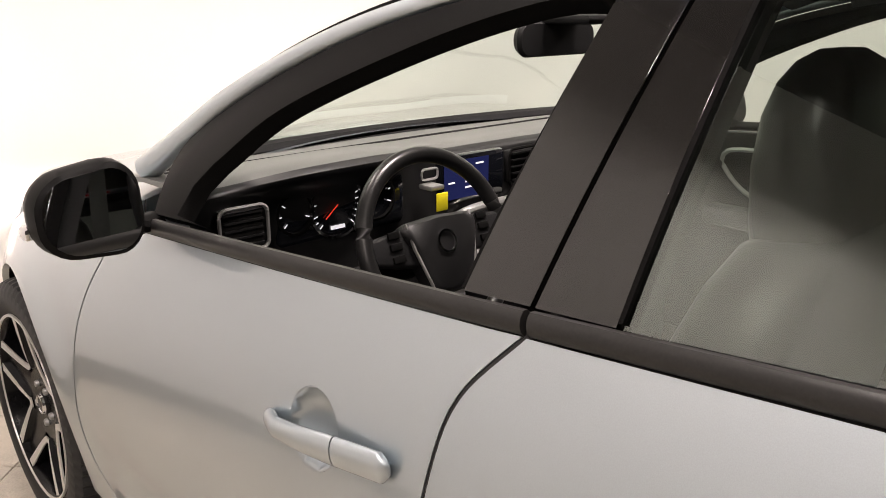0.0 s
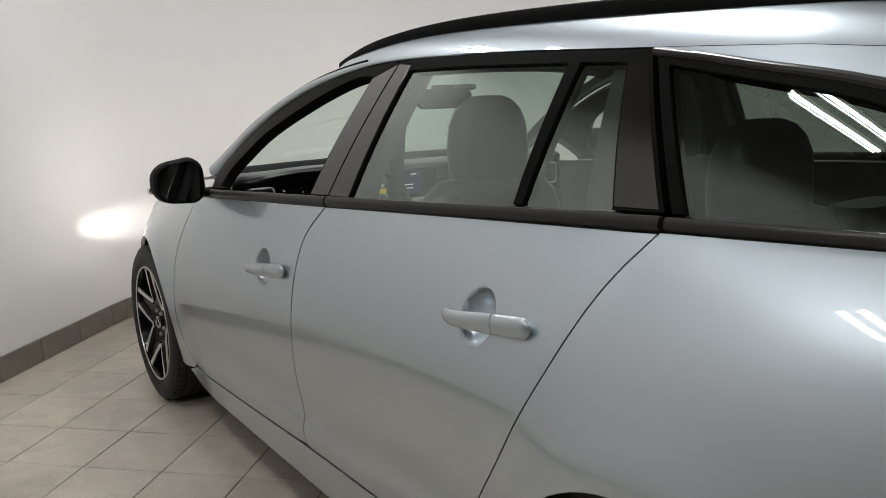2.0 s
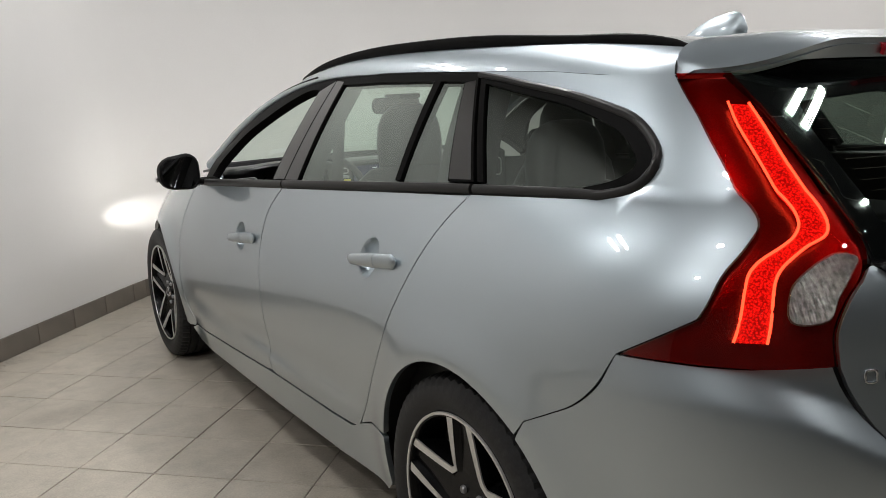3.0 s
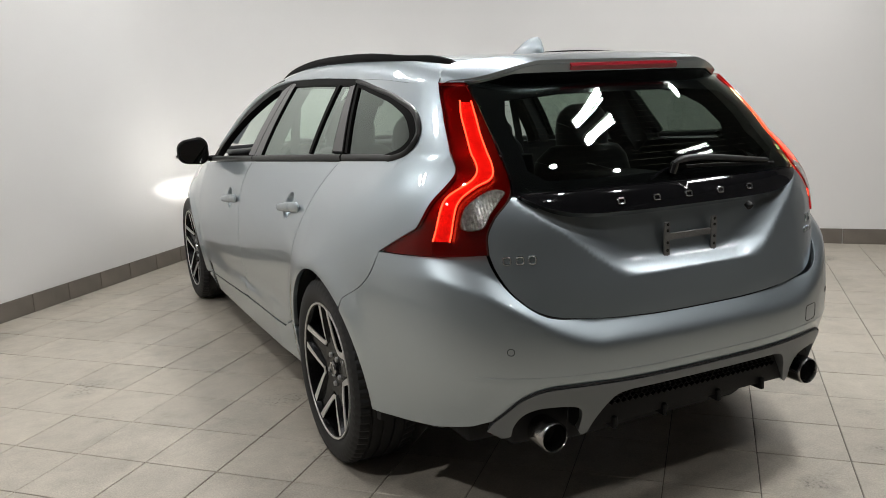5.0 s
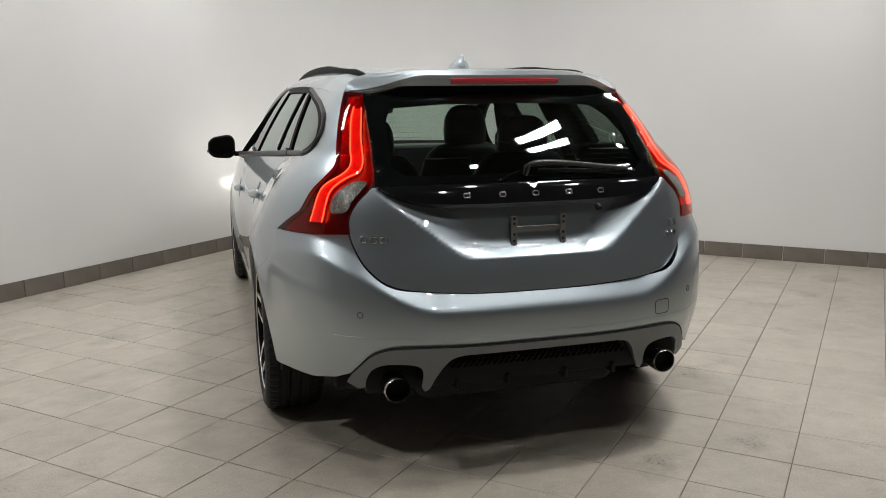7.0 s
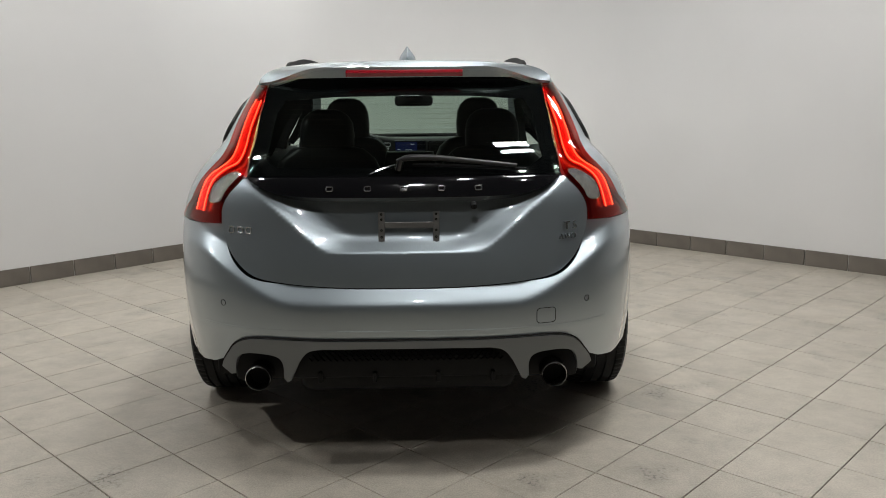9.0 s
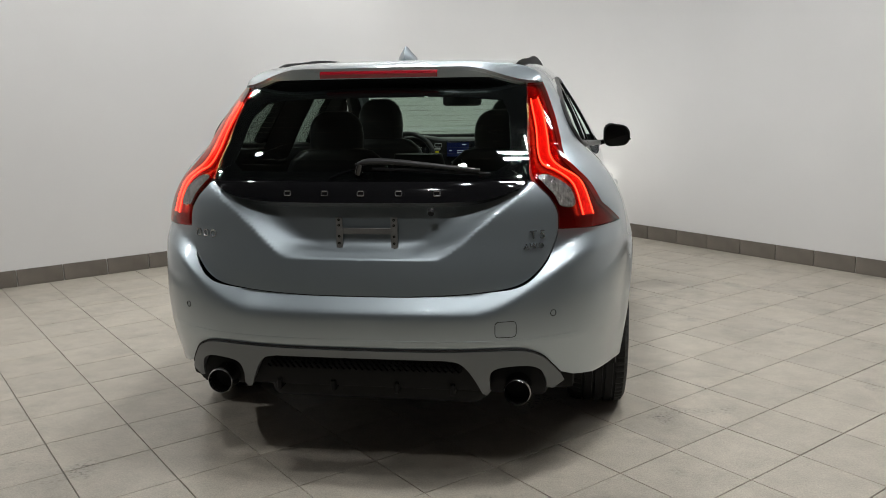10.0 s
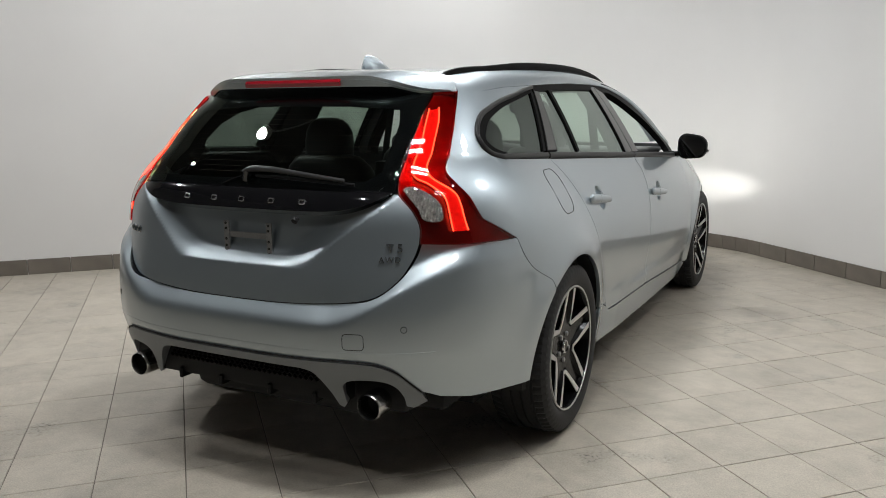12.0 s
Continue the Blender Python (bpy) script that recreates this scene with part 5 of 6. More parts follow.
for side in (-1, 1):
    prof = [(0.036, 0.17), (0.044, 0.16), (0.0455, 0.012), (0.0440, 0.003), (0.0415, 0.0), (0.0395, 0.004), (0.0385, 0.03), (0.037, 0.15)]
    bm = lathe(prof, 48)
    bmesh.ops.rotate(bm, verts=bm.verts, cent=(0, 0, 0), matrix=Euler((0, 0, radians(90))).to_matrix())
    bmesh.ops.translate(bm, verts=bm.verts, vec=(side * 0.514, -0.878, 0.327))
    tip = part("exhaust_tip", bm, EXH, CAR, "round polished exhaust tip")
    bm = lathe([(0.001, 0.06), (0.038, 0.06)], 32)
    bmesh.ops.rotate(bm, verts=bm.verts, cent=(0, 0, 0), matrix=Euler((0, 0, radians(90))).to_matrix())
    bmesh.ops.translate(bm, verts=bm.verts, vec=(side * 0.514, -0.878, 0.327))
    part("exhaust_bore", bm, SOOT, tip, "sooty exhaust bore")
part("silencer", block(-0.40, 0.40, -0.72, -0.42, 0.21, 0.32, 0.05, 3), UNDER, CAR, "dark exhaust silencer")

# bumper details, fuel flap
def groove(name, pts, surf, side, label, w=0.0025):
    p3 = []
    for u, z in pts:
        q = surf(np.array([u]), np.array([z]))[0]
        p3.append((side * q[0], q[1], q[2]))
    return part(name, tube(p3, w, 6, closed=True), UNDER, CAR, label)
tow = [(0.4735 + a, 0.548 + b) for a, b in round_rect(0.066, 0.052, 0.012, 4)]
groove("tow_cover_gap", [(ux(x, z), z) for x, z in tow], bumper_surf, 1, "thin gap round the towing eye cover", 0.0013)
flap = [(0.022 + a - 0.03 * b, 0.950 + b) for a, b in round_rect(0.158, 0.165, 0.05, 6)]
groove("fuel_flap_gap", [(uy(y, z), z) for y, z in flap], skin, 1, "thin gap round the fuel flap", 0.0016)
for side in (-1, 1):
    for x, z in ((0.622, 0.590),):
        u = ux(x, z)
        q, n = bumper_surf(np.array([u]), np.array([z]))[0], normals_of(bumper_surf, np.array([u]), np.array([z]))[0]
        ring = tube([(side * (q[0] + 0.010 * math.cos(a) * -n[1]), q[1] + 0.010 * math.cos(a) * n[0] - 0.0005, q[2] + 0.010 * math.sin(a)) for a in [2 * math.pi * k / 20 for k in range(20)]], 0.0011, 6, closed=True)
        part("parking_sensor", ring, UNDER, CAR, "round parking sensor rim")
# dark joint between bumper and diffuser
joint = [(0.0, 0.4815), (0.1, 0.4815), (0.2, 0.4815), (0.3, 0.482)] + ARCHES
seam = []
for x, z in joint:
    q = bumper_surf(np.array([ux(x, z) if x > 0.003 else -U_REAR]), np.array([z]))[0]
    seam.append((q[0], q[1] - 0.0045, q[2]))
part("bumper_joint", tube([(-x, y, z) for x, y, z in seam[:0:-1]] + seam, 0.0026, 6), UNDER, CAR, "dark joint above the diffuser")
# lower bumper crease
line = []
for x in np.linspace(-0.70, 0.70, 41):
    u = ux(abs(x), 0.512) if abs(x) > 0.003 else -U_REAR
    q = bumper_surf(np.array([u]), np.array([0.512]))[0]
    line.append((math.copysign(q[0], x), q[1] + 0.0005, q[2]))
part("bumper_crease", tube(line, 0.0018, 6), PAINT, CAR, "fine crease in the bumper")
# ---------------------------------------------------------------- inside the car


def ring_at(m, w, d, r, n=4):
    return [tuple(m @ Vector((a, b, 0))) for a, b in round_rect(w, d, r, n)]


def seat(x, y, rear=False):
    s = new("car_seat")
    s.parent = CAR
    s["label"] = "black leather car seat"
    s.matrix_local = pose(x, y, 0.0)
    # backrest, leaning back towards the rear
    rows = []
    for z, w, d, off in ((0.46, 0.46, 0.14, 0.10), (0.55, 0.50, 0.17, 0.075), (0.68, 0.51, 0.17, 0.045), (0.82, 0.52, 0.155, 0.015), (0.93, 0.50, 0.14, -0.008), (1.00, 0.44, 0.125, -0.022), (1.045, 0.34, 0.11, -0.032)):
        rows.append([(a, off + b, z) for a, b in round_rect(w, d, 0.06, 5)])
    top = [(a * 0.7, -0.038 + b * 0.6, 1.06) for a, b in round_rect(0.30, 0.08, 0.035, 5)]
    part("backrest", loft(rows + [top]), SEATM, s, "black leather backrest", sharp=60)
    zt, wt = (1.225, 0.25) if rear else (1.272, 0.25)
    rows = []
    for f, w, d, off in ((0.0, 0.9, 0.10, -0.020), (0.25, 0.98, 0.11, -0.018), (0.50, 1.0, 0.112, -0.016), (0.72, 0.95, 0.105, -0.016), (0.86, 0.82, 0.09, -0.017), (0.95, 0.62, 0.065, -0.018), (1.0, 0.36, 0.03, -0.018)):
        rows.append([(a, off + b, 1.0 + (zt - 1.0) * f) for a, b in round_rect(wt * w, d, 0.05, 6)])
    part("headrest", loft(rows), SEATM, s, "black leather headrest", sharp=60)
    rows = []
    for yy, w, h, z in ((0.06, 0.46, 0.10, 0.47), (0.14, 0.50, 0.15, 0.475), (0.30, 0.52, 0.16, 0.485), (0.46, 0.52, 0.15, 0.505), (0.54, 0.48, 0.10, 0.50), (0.565, 0.40, 0.05, 0.495)):
        rows.append([(a, yy, z + b) for a, b in round_rect(w, h, 0.055, 5)])
    part("cushion", loft(rows), SEATM, s, "black leather seat cushion", sharp=60)
    # pale stitching lines on the shoulders
    for k in (-1, 1):
        path = [(k * (0.155 + 0.012 * math.sin(i * 0.5)), 0.122 - 0.055 * (z - 0.55) / 0.18 + (0.035 if z < 0.6 else 0.03), z) for i, z in enumerate((0.60, 0.68, 0.76, 0.84, 0.92))]
        part("stitching", tube(path, 0.0022, 5), STITCH, s, "pale stitching")
    return s


STITCH = mat("pale_thread", (0.42, 0.44, 0.42), rough=0.8, grain=0.2, grain_scale=900)
SILVERPL = mat("silver_plastic", (0.55, 0.55, 0.54), rough=0.28, metal=0.7, grain=0.03, stain=0.04)
SCREENM = mat("dark_screen", (0.006, 0.007, 0.010), rough=0.08, coat=1.0, grain=0.05)
for x, y in ((-0.37, 1.10), (0.37, 1.10)):
    seat(x, y)
for x in (-0.38, 0.38):
    seat(x, 0.24, True)
mid = part("rear_seat_centre", loft([[(a, 0.24 + o + b, z) for a, b in round_rect(w, d, 0.05, 4)] for z, w, d, o in ((0.46, 0.26, 0.14, 0.09), (0.7, 0.26, 0.16, 0.04), (0.95, 0.25, 0.13, -0.01), (1.03, 0.22, 0.09, -0.03))]), SEATM, CAR, "black leather centre seat back")

# floor, headliner, inner doors, load cover
part("cabin_floor", block(-0.70, 0.70, -0.70, 2.2, 0.28, 0.36, 0.02), CARPET, CAR, "black carpeted floor")
part("load_cover", block(-0.55, 0.55, -0.55, 0.10, 0.93, 0.945, 0.004), CARPET, CAR, "black load cover")
part("load_sill", block(-0.60, 0.60, -0.62, -0.05, 0.36, 0.55, 0.03), CARPET, CAR, "black load bay trim")


def liner_in(s, v):
    q = roof(np.clip(np.abs(s), 0, 0.985), v)
    q[..., 2] -= 0.030
    q[..., 0] *= np.where(s < 0, -0.985, 0.985)
    return q


sheet("headliner", liner_in, np.linspace(-1, 1, 25), np.linspace(-0.36, 1.46, 26), LINER, CAR, "dark cloth headliner", flip=True, thick=0.006)
for side in (-1, 1):
    # inner skins of doors and body side, with the window openings left free above the belt
    def inner_skin(u, z):
        p = body(u, z)
        p[..., 0] -= 0.075 - 0.045 * np.clip((z - 0.85) / 0.2, 0, 1)
        return p
    low = [(-0.55, 0.30), (2.28, 0.30)] + [(y, float(belt_z(y)) - 0.012) for y in np.linspace(2.2, -0.3, 16)]
    panel("inner_side_trim", to_u(low), DASHM, CAR, side, inner_skin, step=0.06, gap=0, depth=0.01, label="black inner door trim")
    # pillars inside
    for name, y0, y1, t0, t1 in (("b_pillar_trim", 1.085, 1.235, 1.075, 1.20), ("c_pillar_trim", 0.20, 0.34, 0.285, 0.395)):
        pts = [(y0, float(belt_z(y0)) - 0.02), (y1, float(belt_z(y1)) - 0.02), (t1, float(edge_z(t1)) - 0.012), (t0, float(edge_z(t0)) - 0.012)]
        panel(name, pts, LINER, CAR, side, inner_skin, step=0.04, gap=0, depth=0.085 if name[0] == "c" else 0.05, label="dark pillar trim")
    dp = to_u([(-0.36, 1.10), (-0.52, 1.06), (-0.50, 1.12), (-0.38, 1.29), (-0.20, 1.32), (-0.05, 1.325), (-0.20, 1.292), (-0.31, 1.245), (-0.375, 1.18)])
    panel("d_pillar_trim", dp, LINER, CAR, side, inner_skin, step=0.03, gap=0, depth=0.06, label="dark rear pillar trim")
    # armrest, door pull, speaker bezel
    x = side * 0.765
    part("armrest", block(x - 0.035, x + 0.035, 1.30, 1.86, 0.70, 0.76, 0.02, 3), DASHM, CAR, "black door armrest")
    xs = side * (skin_x(1.80, 0.93) - 0.075)
    pull = [(xs, 1.64, 0.915), (xs - side * 0.012, 1.72, 0.925), (xs - side * 0.012, 1.82, 0.915), (xs - side * 0.01, 1.83, 0.87), (xs - side * 0.004, 1.76, 0.80), (xs, 1.66, 0.775)]
    part("inner_door_pull", tube([tuple(p) for p in smooth_line(pull, 0.02)], 0.007, 8), SILVERPL, CAR, "silver inner door pull")
    # seat belt
    belt_pts = [(side * 0.60, 1.165, 1.26), (side * 0.63, 1.15, 1.05), (side * 0.66, 1.14, 0.80), (side * 0.68, 1.13, 0.5)]
    part("seat_belt", tube(belt_pts, 0.022, 8, scale=lambda t: (1.0, 0.08)), SEATM, CAR, "black seat belt")

# dashboard: swept section
def dash(s, t):
    """s across -1..1, t from the screen base over the top and down the face."""
    s, t = np.asarray(s, float), np.asarray(t, float)
    yk = np.interp(t, [0, 0.25, 0.5, 0.62, 0.72, 1.0], [2.42, 2.30, 2.12, 2.065, 2.06, 2.02])
    zk = np.interp(t, [0, 0.25, 0.5, 0.62, 0.72, 1.0], [0.985, 0.998, 1.000, 0.985, 0.955, 0.60])
    hood = np.exp(-((s * 0.765 + 0.43) / 0.215) ** 4)
    yk = yk - 0.075 * hood * np.exp(-((t - 0.58) / 0.16) ** 2)
    zk = zk + 0.028 * hood * np.exp(-((t - 0.55) / 0.16) ** 2)
    yk = yk - 0.05 * s * s * np.clip(1 - t, 0, 1) * 1.6
    return np.stack([s * 0.765, yk, zk], -1)


board = sheet("dashboard", dash, np.linspace(-1, 1, 61), np.linspace(0, 0.56, 25), DASHTOP, CAR, "grey soft dashboard top", flip=True, thick=0.01)
sheet("dash_face", dash, np.linspace(-1, 1, 61), np.linspace(0.56, 1, 19), DASHM, CAR, "black dashboard face", flip=True, thick=0.01)
part("dash_seam", tube([(x, 2.235, 1.0005 - 0.002 * abs(x)) for x in np.linspace(-0.72, 0.72, 20)], 0.003, 6), SOOT, board, "dark gap along the dashboard top")
part("windscreen_shelf", tube([(x, 2.40 - 0.12 * (x / 0.76) ** 2, 0.995) for x in np.linspace(-0.74, 0.74, 24)], 0.020, 8), PLASTIC, board, "black windscreen base")
# instrument cluster
cl = part("instrument_panel", block(-0.606, -0.262, 2.025, 2.06, 0.852, 0.985, 0.02), SCREENM, board, "dark instrument cluster")
GLOW_W = mat("dial_marks", (0.8, 0.8, 0.8), rough=0.4, emit=(0.85, 0.92, 1.0), glow=0.35)
GLOW_R = mat("dial_needle", (0.8, 0.05, 0.03), rough=0.4, emit=(1.0, 0.06, 0.03), glow=0.4)
GLOW_B = mat("screen_blue", (0.008, 0.010, 0.04), rough=0.15, emit=(0.08, 0.12, 0.55), glow=0.05)
for cx, r in ((-0.455, 0.060), (-0.556, 0.036), (-0.350, 0.042)):
    ringb = lathe([(r + 0.006, 0.0), (r + 0.009, 0.006), (r + 0.003, 0.008), (r + 0.002, 0.0)], 48)
    bmesh.ops.rotate(ringb, verts=ringb.verts, cent=(0, 0, 0), matrix=Euler((0, 0, radians(-90))).to_matrix())
    bmesh.ops.translate(ringb, verts=ringb.verts, vec=(cx, 2.024, 0.926))
    dial = part("dial_ring", ringb, CHROME if cx == -0.455 else TRIM, cl, "thin dial ring")
    for k in range(21):
        a = radians(225 - 13.5 * k)
        if cx != -0.455 and k % 3:
            continue
        tick = block(-0.0012, 0.0012, 0, 0.001, r - (0.010 if k % 2 == 0 else 0.006), r)
        bmesh.ops.rotate(tick, verts=tick.verts, cent=(0, 0, 0), matrix=Euler((0, radians(90) - a, 0)).to_matrix())
        bmesh.ops.translate(tick, verts=tick.verts, vec=(cx, 2.021, 0.926))
        part("dial_mark", tick, GLOW_W, dial, smooth=False)
    if cx != -0.455:
        continue
    nd = block(-0.0009, 0.0009, 0, 0.001, -0.004, r * 0.62)
    bmesh.ops.rotate(nd, verts=nd.verts, cent=(0, 0, 0), matrix=Euler((0, radians(-130), 0)).to_matrix())
    bmesh.ops.translate(nd, verts=nd.verts, vec=(cx, 2.019, 0.926))
    part("dial_needle", nd, GLOW_R, dial, "red needle", smooth=False)
part("cluster_readout", block(-0.470, -0.434, 2.0225, 2.0235, 0.876, 0.884), GLOW_W, cl, smooth=False)
# centre screen, vents, bezels
scr = part("centre_screen", block(-0.145, 0.070, 2.035, 2.065, 0.866, 0.984, 0.010), SCREENM, board, "dark centre display")
part("screen_picture", block(-0.138, 0.010, 2.0335, 2.0345, 0.880, 0.972), GLOW_B, scr, "dim blue screen picture", smooth=False)
for x0, x1, z in ((-0.125, -0.105, 0.918), (-0.070, -0.025, 0.916), (-0.070, -0.025, 0.902), (-0.035, -0.008, 0.956)):
    part("screen_line", block(x0, x1, 2.0325, 2.0333, z, z + 0.004), GLOW_W, scr, smooth=False)


def vent(x0, x1, z0, z1, y, bez):
    v = part("air_vent", block(x0, x1, y + 0.006, y + 0.03, z0, z1, 0.008), SOOT, board, "black air vent")
    for k in range(5):
        z = z0 + (z1 - z0) * (k + 0.5) / 5
        part("vent_slat", block(x0 + 0.006, x1 - 0.006, y - 0.002, y + 0.010, z - 0.002, z + 0.002), PLASTIC, v, smooth=False)
    pts = [((x0 + x1) / 2 + a, y, (z0 + z1) / 2 + b) for a, b in round_rect(x1 - x0 + 0.008, z1 - z0 + 0.008, 0.016, 4)]
    part("vent_bezel", tube(pts, 0.004, 6, closed=True), bez, v, "vent bezel")
    return v


vent(0.092, 0.185, 0.888, 0.972, 2.035, TRIM)
vent(-0.722, -0.628, 0.880, 0.958, 2.01, SILVERPL)
vent(0.615, 0.715, 0.868, 0.948, 2.01, SILVERPL)
part("silver_bar", tube([tuple(p) for p in smooth_line([(-0.10, 2.03, 0.838), (-0.06, 2.015, 0.853), (0.06, 2.015, 0.855), (0.11, 2.02, 0.852), (0.135, 2.03, 0.83), (0.15, 2.03, 0.80)], 0.02)], 0.014, 10, scale=lambda t: (1.0, 0.8)), SILVERPL, board, "silver centre console bar")
part("console", loft([[(a, y, z + b) for a, b in round_rect(w, h, 0.03, 4)] for y, w, h, z in ((2.03, 0.24, 0.40, 0.63), (1.92, 0.24, 0.28, 0.60), (1.75, 0.23, 0.14, 0.58), (1.30, 0.21, 0.14, 0.58), (0.95, 0.20, 0.18, 0.60), (0.90, 0.18, 0.14, 0.58))]), DASHM, CAR, "black centre console")
for k in range(3):
    part("console_buttons", block(-0.085, 0.085, 1.985, 2.0, 0.79 - 0.03 * k, 0.805 - 0.03 * k, 0.003), PLASTIC, board, "row of black buttons")
part("gear_lever", tube([(0.0, 1.62, 0.65), (0.0, 1.64, 0.74), (0.0, 1.65, 0.78)], 0.022, 12, scale=lambda t: (0.6 + 0.6 * t, 0.6 + 0.6 * t)), SILVERPL, CAR, "silver-topped gear lever")
# start slot with key and its yellow tag
part("start_button", tube([((-0.196 + a), 2.020, 0.956 + b) for a, b in round_rect(0.048, 0.024, 0.008, 3)], 0.003, 6, closed=True), SILVERPL, board, "silver-rimmed start button")
key = part("car_key", block(-0.222, -0.182, 1.985, 2.03, 0.924, 0.936, 0.004), SILVERPL, board, "car key in its slot")
YELLOW = mat("yellow_tag", (0.85, 0.72, 0.02), rough=0.5, grain=0.03, stain=0.05)
part("key_tag", block(-0.218, -0.184, 1.972, 1.975, 0.880, 0.921, 0.001), YELLOW, key, "yellow plastic key tag")

# steering wheel
sw = new("steering_wheel")
sw.parent = CAR
sw["label"] = "black leather steering wheel with plain round emblem"
sw.matrix_local = pose(-0.37, 1.800, 0.876, -22, 0, 0)
part("wheel_rim", tube([(0.178 * math.cos(a), 0, 0.178 * math.sin(a)) for a in [2 * math.pi * k / 56 for k in range(56)]], 0.0165, 12, closed=True), mat("wheel_leather", (0.012, 0.012, 0.012), rough=0.3, grain=0.1, grain_scale=400, bump=0.0003), sw, "shiny black leather rim")
pad = [(-0.096, 0.042), (-0.03, 0.054), (0.03, 0.054), (0.096, 0.042), (0.084, -0.02), (0.052, -0.085), (0.03, -0.10), (-0.03, -0.10), (-0.052, -0.085), (-0.072, -0.02)]
P2 = [tuple(p) for p in smooth_line(pad, 0.012, closed=True)]
part("horn_pad", loft([[(x * 0.9, 0.03, z * 0.9) for x, z in P2], [(x, 0.0, z) for x, z in P2], [(x * 0.98, -0.012, z * 0.98) for x, z in P2], [(x * 0.86, -0.022, z * 0.86) for x, z in P2]]), DASHM, sw, "black horn pad", sharp=50)
for k in (-1, 1):
    part("spoke", loft([[(k * x, b, z + a) for a, b in round_rect(h, 0.022, 0.008, 3)] for x, h, z in ((0.06, 0.085, 0.005), (0.11, 0.070, 0.005), (0.165, 0.050, 0.010))]), PLASTIC, sw, "black spoke with buttons")
    part("spoke_trim", tube([(k * 0.084, -0.016, 0.05), (k * 0.078, -0.018, 0.0), (k * 0.062, -0.018, -0.06), (k * 0.05, -0.014, -0.095)], 0.0035, 6), SILVERPL, sw, "silver pad trim")
    for zz in (-0.012, 0.012, 0.034):
        part("wheel_button", block(k * 0.115 - 0.014, k * 0.115 + 0.014, -0.016, -0.010, zz - 0.007, zz + 0.007, 0.002), TRIM, sw, "small button")
em = lathe([(0.022, -0.0245), (0.0235, -0.027), (0.019, -0.027), (0.0185, -0.0245)], 32)
bmesh.ops.rotate(em, verts=em.verts, cent=(0, 0, 0), matrix=Euler((0, 0, radians(90))).to_matrix())
part("emblem", em, CHROME, sw, "plain round chrome emblem")
part("lower_spoke", loft([[(a, b, z) for a, b in round_rect(w, 0.02, 0.008, 3)] for z, w in ((-0.08, 0.07), (-0.12, 0.05), (-0.17, 0.06))]), SILVERPL, sw, "silver lower spoke")
part("column", tube([(0, 0.02, 0), (0, 0.20, -0.02)], 0.045, 16), PLASTIC, sw, "black steering column")
for k in (-1, 1):
    part("column_stalk", tube([(k * 0.03, 0.06, 0.0), (k * 0.13, 0.05, -0.01), (k * 0.18, 0.045, -0.012)], 0.008, 8), PLASTIC, sw, "black column stalk")
# inside mirror
im = part("inside_mirror", loft([[(a - 0.005, y, 1.253 + b) for a, b in round_rect(w, h, 0.028, 5)] for y, w, h in ((1.815, 0.240, 0.064), (1.823, 0.250, 0.072), (1.840, 0.235, 0.060), (1.850, 0.16, 0.03))]), PLASTIC, CAR, "black inside mirror")
part("mirror_foot", tube([(0, 1.845, 1.255), (0, 1.86, 1.268), (0, 1.872, 1.276)], 0.018, 10), PLASTIC, im, "black mirror foot")
part("sensor_box", block(-0.055, 0.055, 1.70, 1.84, 1.284, 1.304, 0.008), PLASTIC, CAR, "black sensor housing")
for side in (-1, 1):
    part("sun_visor", block(side * 0.33 - 0.19, side * 0.33 + 0.19, 1.40, 1.54, 1.355, 1.372, 0.008), LINER, CAR, "grey sun visor folded up")
part("windscreen_wiper", tube([(-0.60, 2.30, 0.965), (-0.2, 2.36, 0.985), (0.15, 2.37, 0.99)], 0.009, 6), PLASTIC, CAR, "black windscreen wiper")
part("windscreen_wiper", tube([(-0.05, 2.37, 0.985), (0.35, 2.34, 0.985), (0.62, 2.27, 0.985)], 0.009, 6), PLASTIC, CAR, "black windscreen wiper")
# ---------------------------------------------------------------- skirting and floor tiles
PITCH, TURN, OFF = 0.305, 45.4, (0.0784, 0.0790)
ex, ey = Vector((math.cos(radians(TURN)), math.sin(radians(TURN)), 0)), Vector((-math.sin(radians(TURN)), math.cos(radians(TURN)), 0))


def tile_mesh(name, sx, sy, h, bev):
    bm = block(-sx / 2, sx / 2, -sy / 2, sy / 2, -h, 0)
    bmesh.ops.bevel(bm, geom=[e for e in bm.edges if all(v.co.z > -1e-6 for v in e.verts)], offset=bev, segments=1, affect="EDGES")
    me = bpy.data.meshes.new(name)
    bm.to_mesh(me)
    bm.free()
    return me


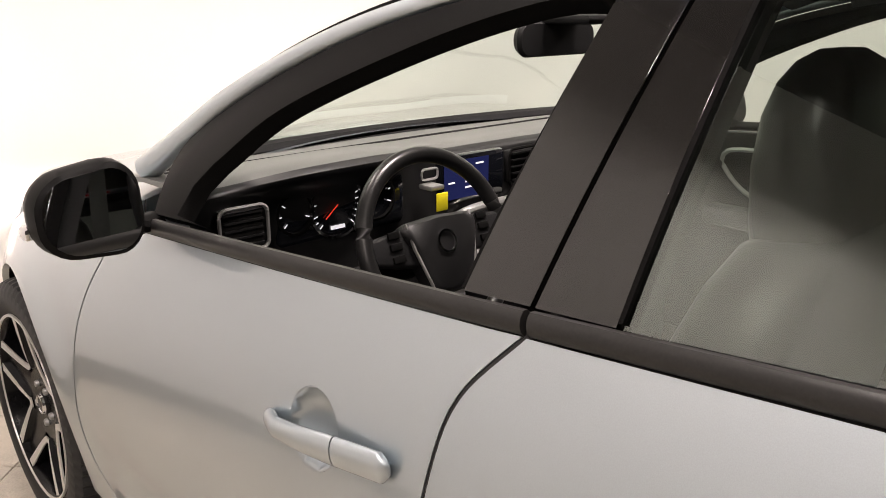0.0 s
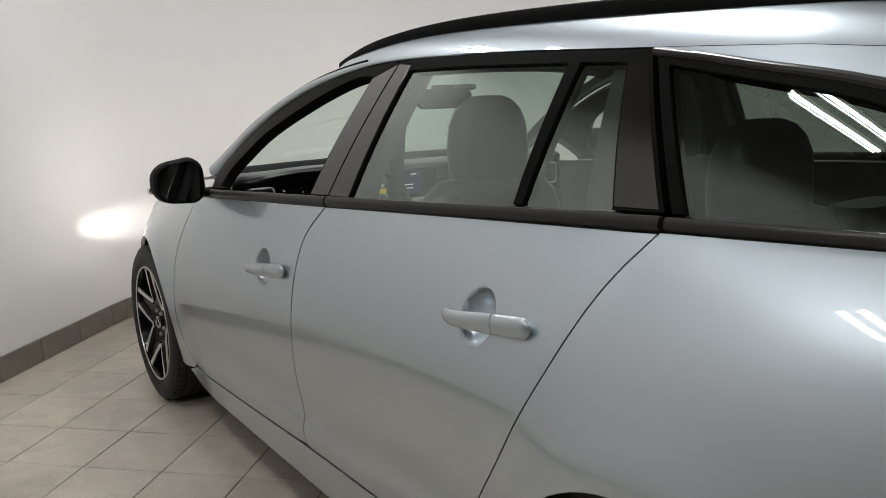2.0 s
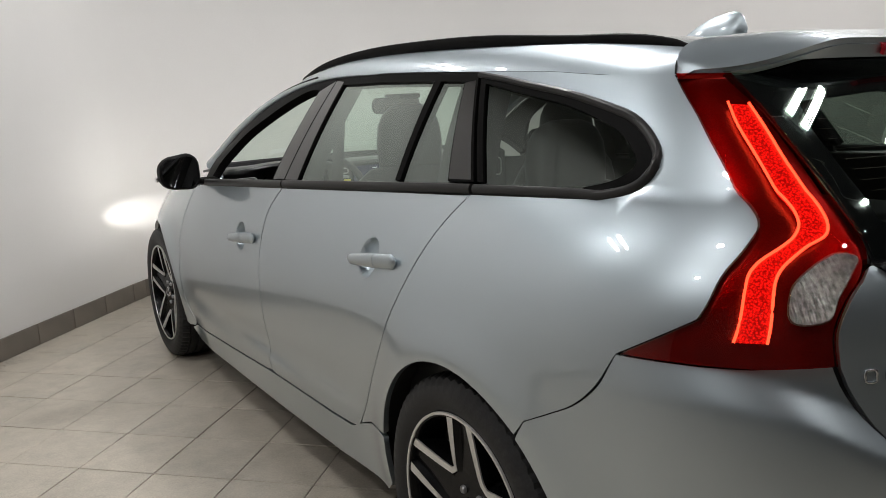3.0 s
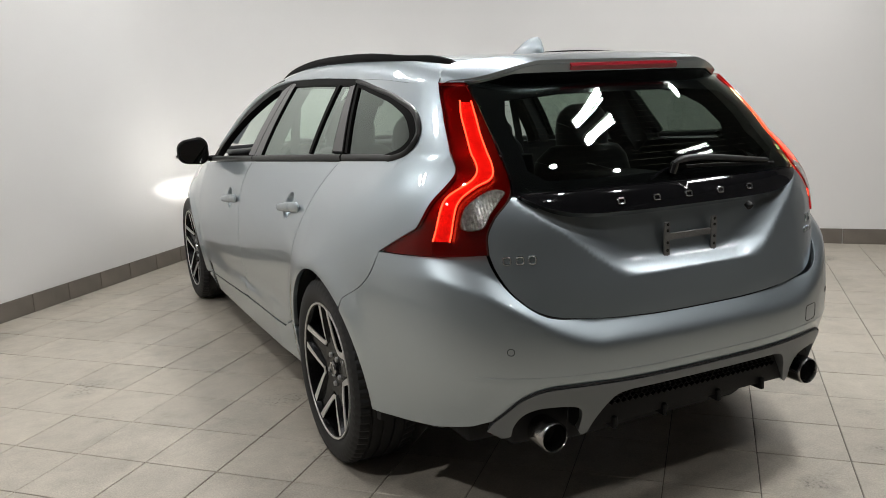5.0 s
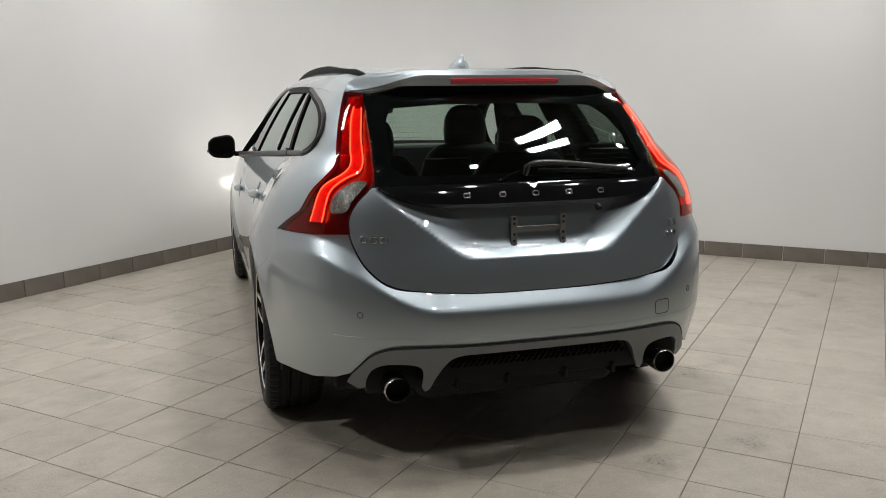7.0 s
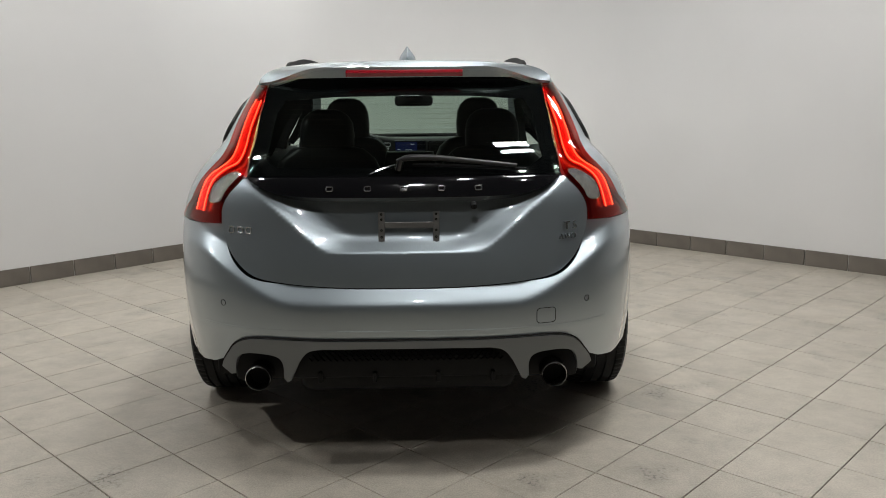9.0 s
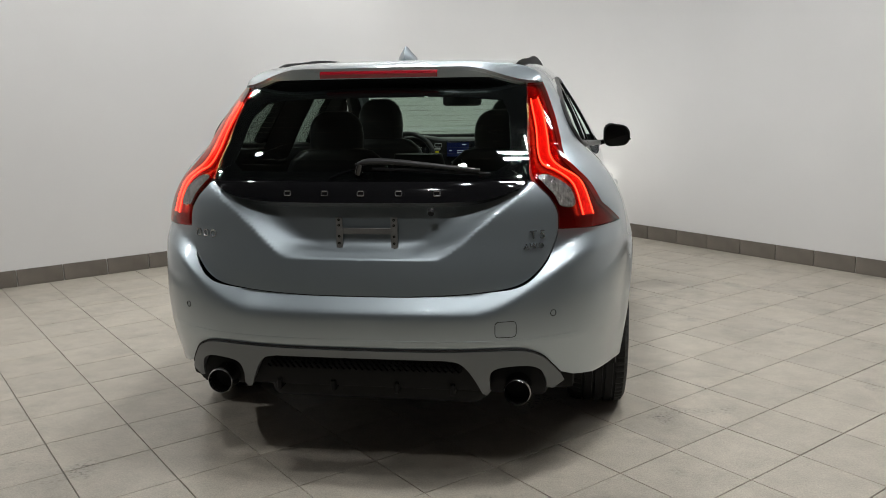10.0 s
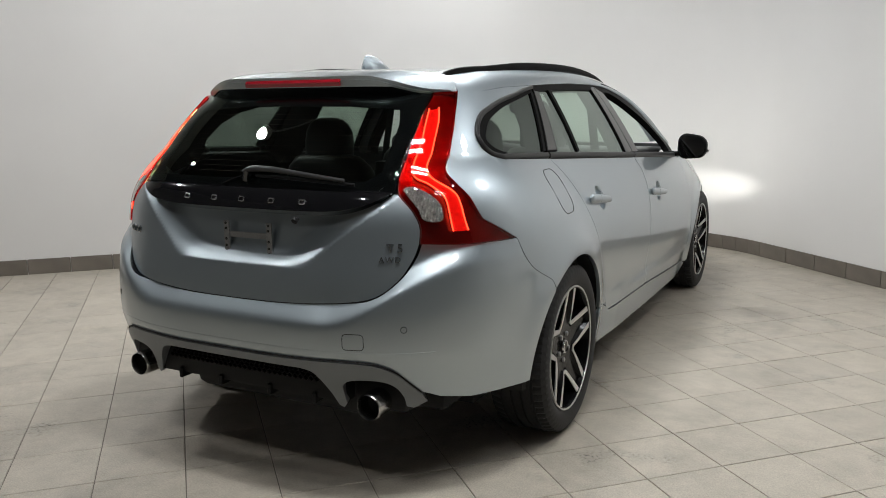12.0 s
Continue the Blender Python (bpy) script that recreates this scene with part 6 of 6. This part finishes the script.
tile_me = tile_mesh("floor_tile", PITCH - 0.0034, PITCH - 0.0034, 0.012, 0.0015)
tile_me.materials.append(TILE)
rng = random.Random(4)
inv = ROOM.inverted()
spots = []
for i in range(-24, 25):
    for j in range(-24, 25):
        p = ex * ((i + 0.5) * PITCH + OFF[0]) + ey * ((j + 0.5) * PITCH + OFF[1])
        q = inv @ p
        if -0.15 < q.x < RSIZE and -0.15 < q.y < RSIZE:
            spots.append((abs(p.x) * 1.0 + max(0, abs(p.y - 0.6) - 1.2) * 0.9, i, j, p))
spots.sort(key=lambda s: s[0])
for k, (d, i, j, p) in enumerate(spots[:300]):
    ob = new("floor_tile", tile_me)
    ob.parent = floor
    ob.matrix_parent_inverse = floor.matrix_world.inverted()
    ob.matrix_basis = Matrix.Translation(p + Vector((0, 0, rng.uniform(-0.0006, 0.0006)))) @ pose(0, 0, 0, rng.uniform(-0.08, 0.08), rng.uniform(-0.08, 0.08), TURN)
verts, faces = [], []
for d, i, j, p in spots[300:]:
    m = Matrix.Translation(p + Vector((0, 0, rng.uniform(-0.0006, 0.0006)))) @ pose(0, 0, 0, 0, 0, TURN)
    k = len(verts)
    verts += [m @ v.co for v in tile_me.vertices]
    faces += [tuple(k + n for n in f.vertices) for f in tile_me.polygons]
rest = link_mesh("floor_tiles_far", verts, faces, TILE, floor, "grey-beige stoneware tiles", smooth=False)
rest.matrix_parent_inverse = floor.matrix_world.inverted()
rest["kind"] = "stuff"

for wall, along in (("wall_west", "x"), ("wall_east", "y")):
    base = tagged(new("baseboard"), "dark grey-brown tiled skirting along the wall", "baseboard", kind="structure")
    base.matrix_world = ROOM
    sk = bpy.data.meshes.new("skirting_tile")
    bm = block(0, 0.302, 0, 0.012, 0.0, 0.118, 0.002, 1)
    bm.to_mesh(sk)
    bm.free()
    sk.materials.append(SKIRT)
    for k in range(26):
        ob = new("skirting_tile", sk)
        ob.parent = base
        ob.matrix_local = pose(COVE + 0.003 + k * 0.3075, 0.0, 0.0) if along == "x" else pose(0.0, COVE + 0.305 + k * 0.3075, 0.0, 0, 0, -90)

base = tagged(new("baseboard"), "dark grey-brown skirting of short tiles round the corner", "baseboard", kind="structure")
base.matrix_world = ROOM
sk = bpy.data.meshes.new("skirting_tile")
bm = block(0, 0.134, 0, 0.012, 0.0, 0.118, 0.002, 1)
bm.to_mesh(sk)
bm.free()
sk.materials.append(SKIRT)
for k in range(16):
    a = 180 + 90 * k / 16
    ob = new("skirting_tile", sk)
    ob.parent = base
    ob.matrix_local = pose(COVE + COVE * math.cos(radians(a)), COVE + COVE * math.sin(radians(a)), 0.0, 0, 0, a + 90 + 90 / 32)
# ---------------------------------------------------------------- lamps of the room
HOUSINGM = mat("dark_lamp_housing", (0.03, 0.03, 0.03), rough=0.6, grain=0.02)
LAMPM = mat("lamp_housing", (0.7, 0.7, 0.68), rough=0.5, grain=0.02)
TUBEM = mat("tube_glow", (0.9, 0.9, 0.85), rough=0.3, emit=(1.0, 0.95, 0.84), glow=10)
fix = empty("ceiling_light", "square dark hanging light with two lit tube bands", "ceiling light", "ceiling lights")
frame_bm = block(-0.30, 0.30, -0.30, 0.30, -0.05, 0.0, 0.004, 1)
part("housing", frame_bm, HOUSINGM, fix, smooth=False)
for k in (-1, 1):
    part("tube", tube([(-0.25, k * 0.095, -0.06), (0.25, k * 0.095, -0.06)], 0.013, 10), TUBEM, fix, "lit fluorescent tube")
    part("reflector", block(-0.26, 0.26, k * 0.095 - 0.05, k * 0.095 + 0.05, -0.054, -0.046), LAMPM, fix, smooth=False)
    for d in (-0.014, 0.014):
        part("louvre_bar", block(-0.26, 0.26, k * 0.095 + d - 0.0025, k * 0.095 + d + 0.0025, -0.115, -0.100), HOUSINGM, fix, smooth=False)
for x in (-0.22, 0.22):
    part("hanger", tube([(x, 0, -0.01), (x, 0, CEIL - LAMP_Z)], 0.006, 8), LAMPM, fix, "thin steel hanger")
fix.matrix_world = pose(LOUVRES[0][0], LOUVRES[0][1], LAMP_Z, 0, 0, LAMP_TURN)
for x, y, _ in LOUVRES[1:]:
    copy_thing(fix, pose(x, y, LAMP_Z, 0, 0, LAMP_TURN))
spot = empty("downlight", "small round white hanging downlight", "ceiling light", "downlights")
part("housing", lathe([(0.001, -0.01), (0.055, -0.012), (0.075, -0.02), (0.08, 0.0)], 32), LAMPM, spot)
for o in spot.children:
    o.matrix_local = pose(0, 0, 0, 0, 90, 0)
part("hanger", tube([(0, 0, -0.005), (0, 0, CEIL - LAMP_Z)], 0.010, 8), LAMPM, spot, "thin steel hanger")
spot.matrix_world = pose(SPOTS[0][0], SPOTS[0][1], LAMP_Z)
# the copy at (-3.2, -1.0) houses the added left fill
for x, y, _ in SPOTS[1:]:
    copy_thing(spot, pose(x, y, LAMP_Z))
for x, y, power in LOUVRES:
    m = pose(x, y, LAMP_Z - 0.085, 0, 0, LAMP_TURN)
    for k in (-1, 1):
        area_lamp("tube_light", m @ pose(0, k * 0.095, 0), 0.50, 0.085, TUBE_WATTS * power)
for x, y, power in SPOTS:
    lamp = area_lamp("spot_light", pose(x, y, LAMP_Z - 0.025), 0.12, 0.12, SPOT_WATTS * power, (1.0, 0.97, 0.93))
    lamp.data.shape = "DISK"
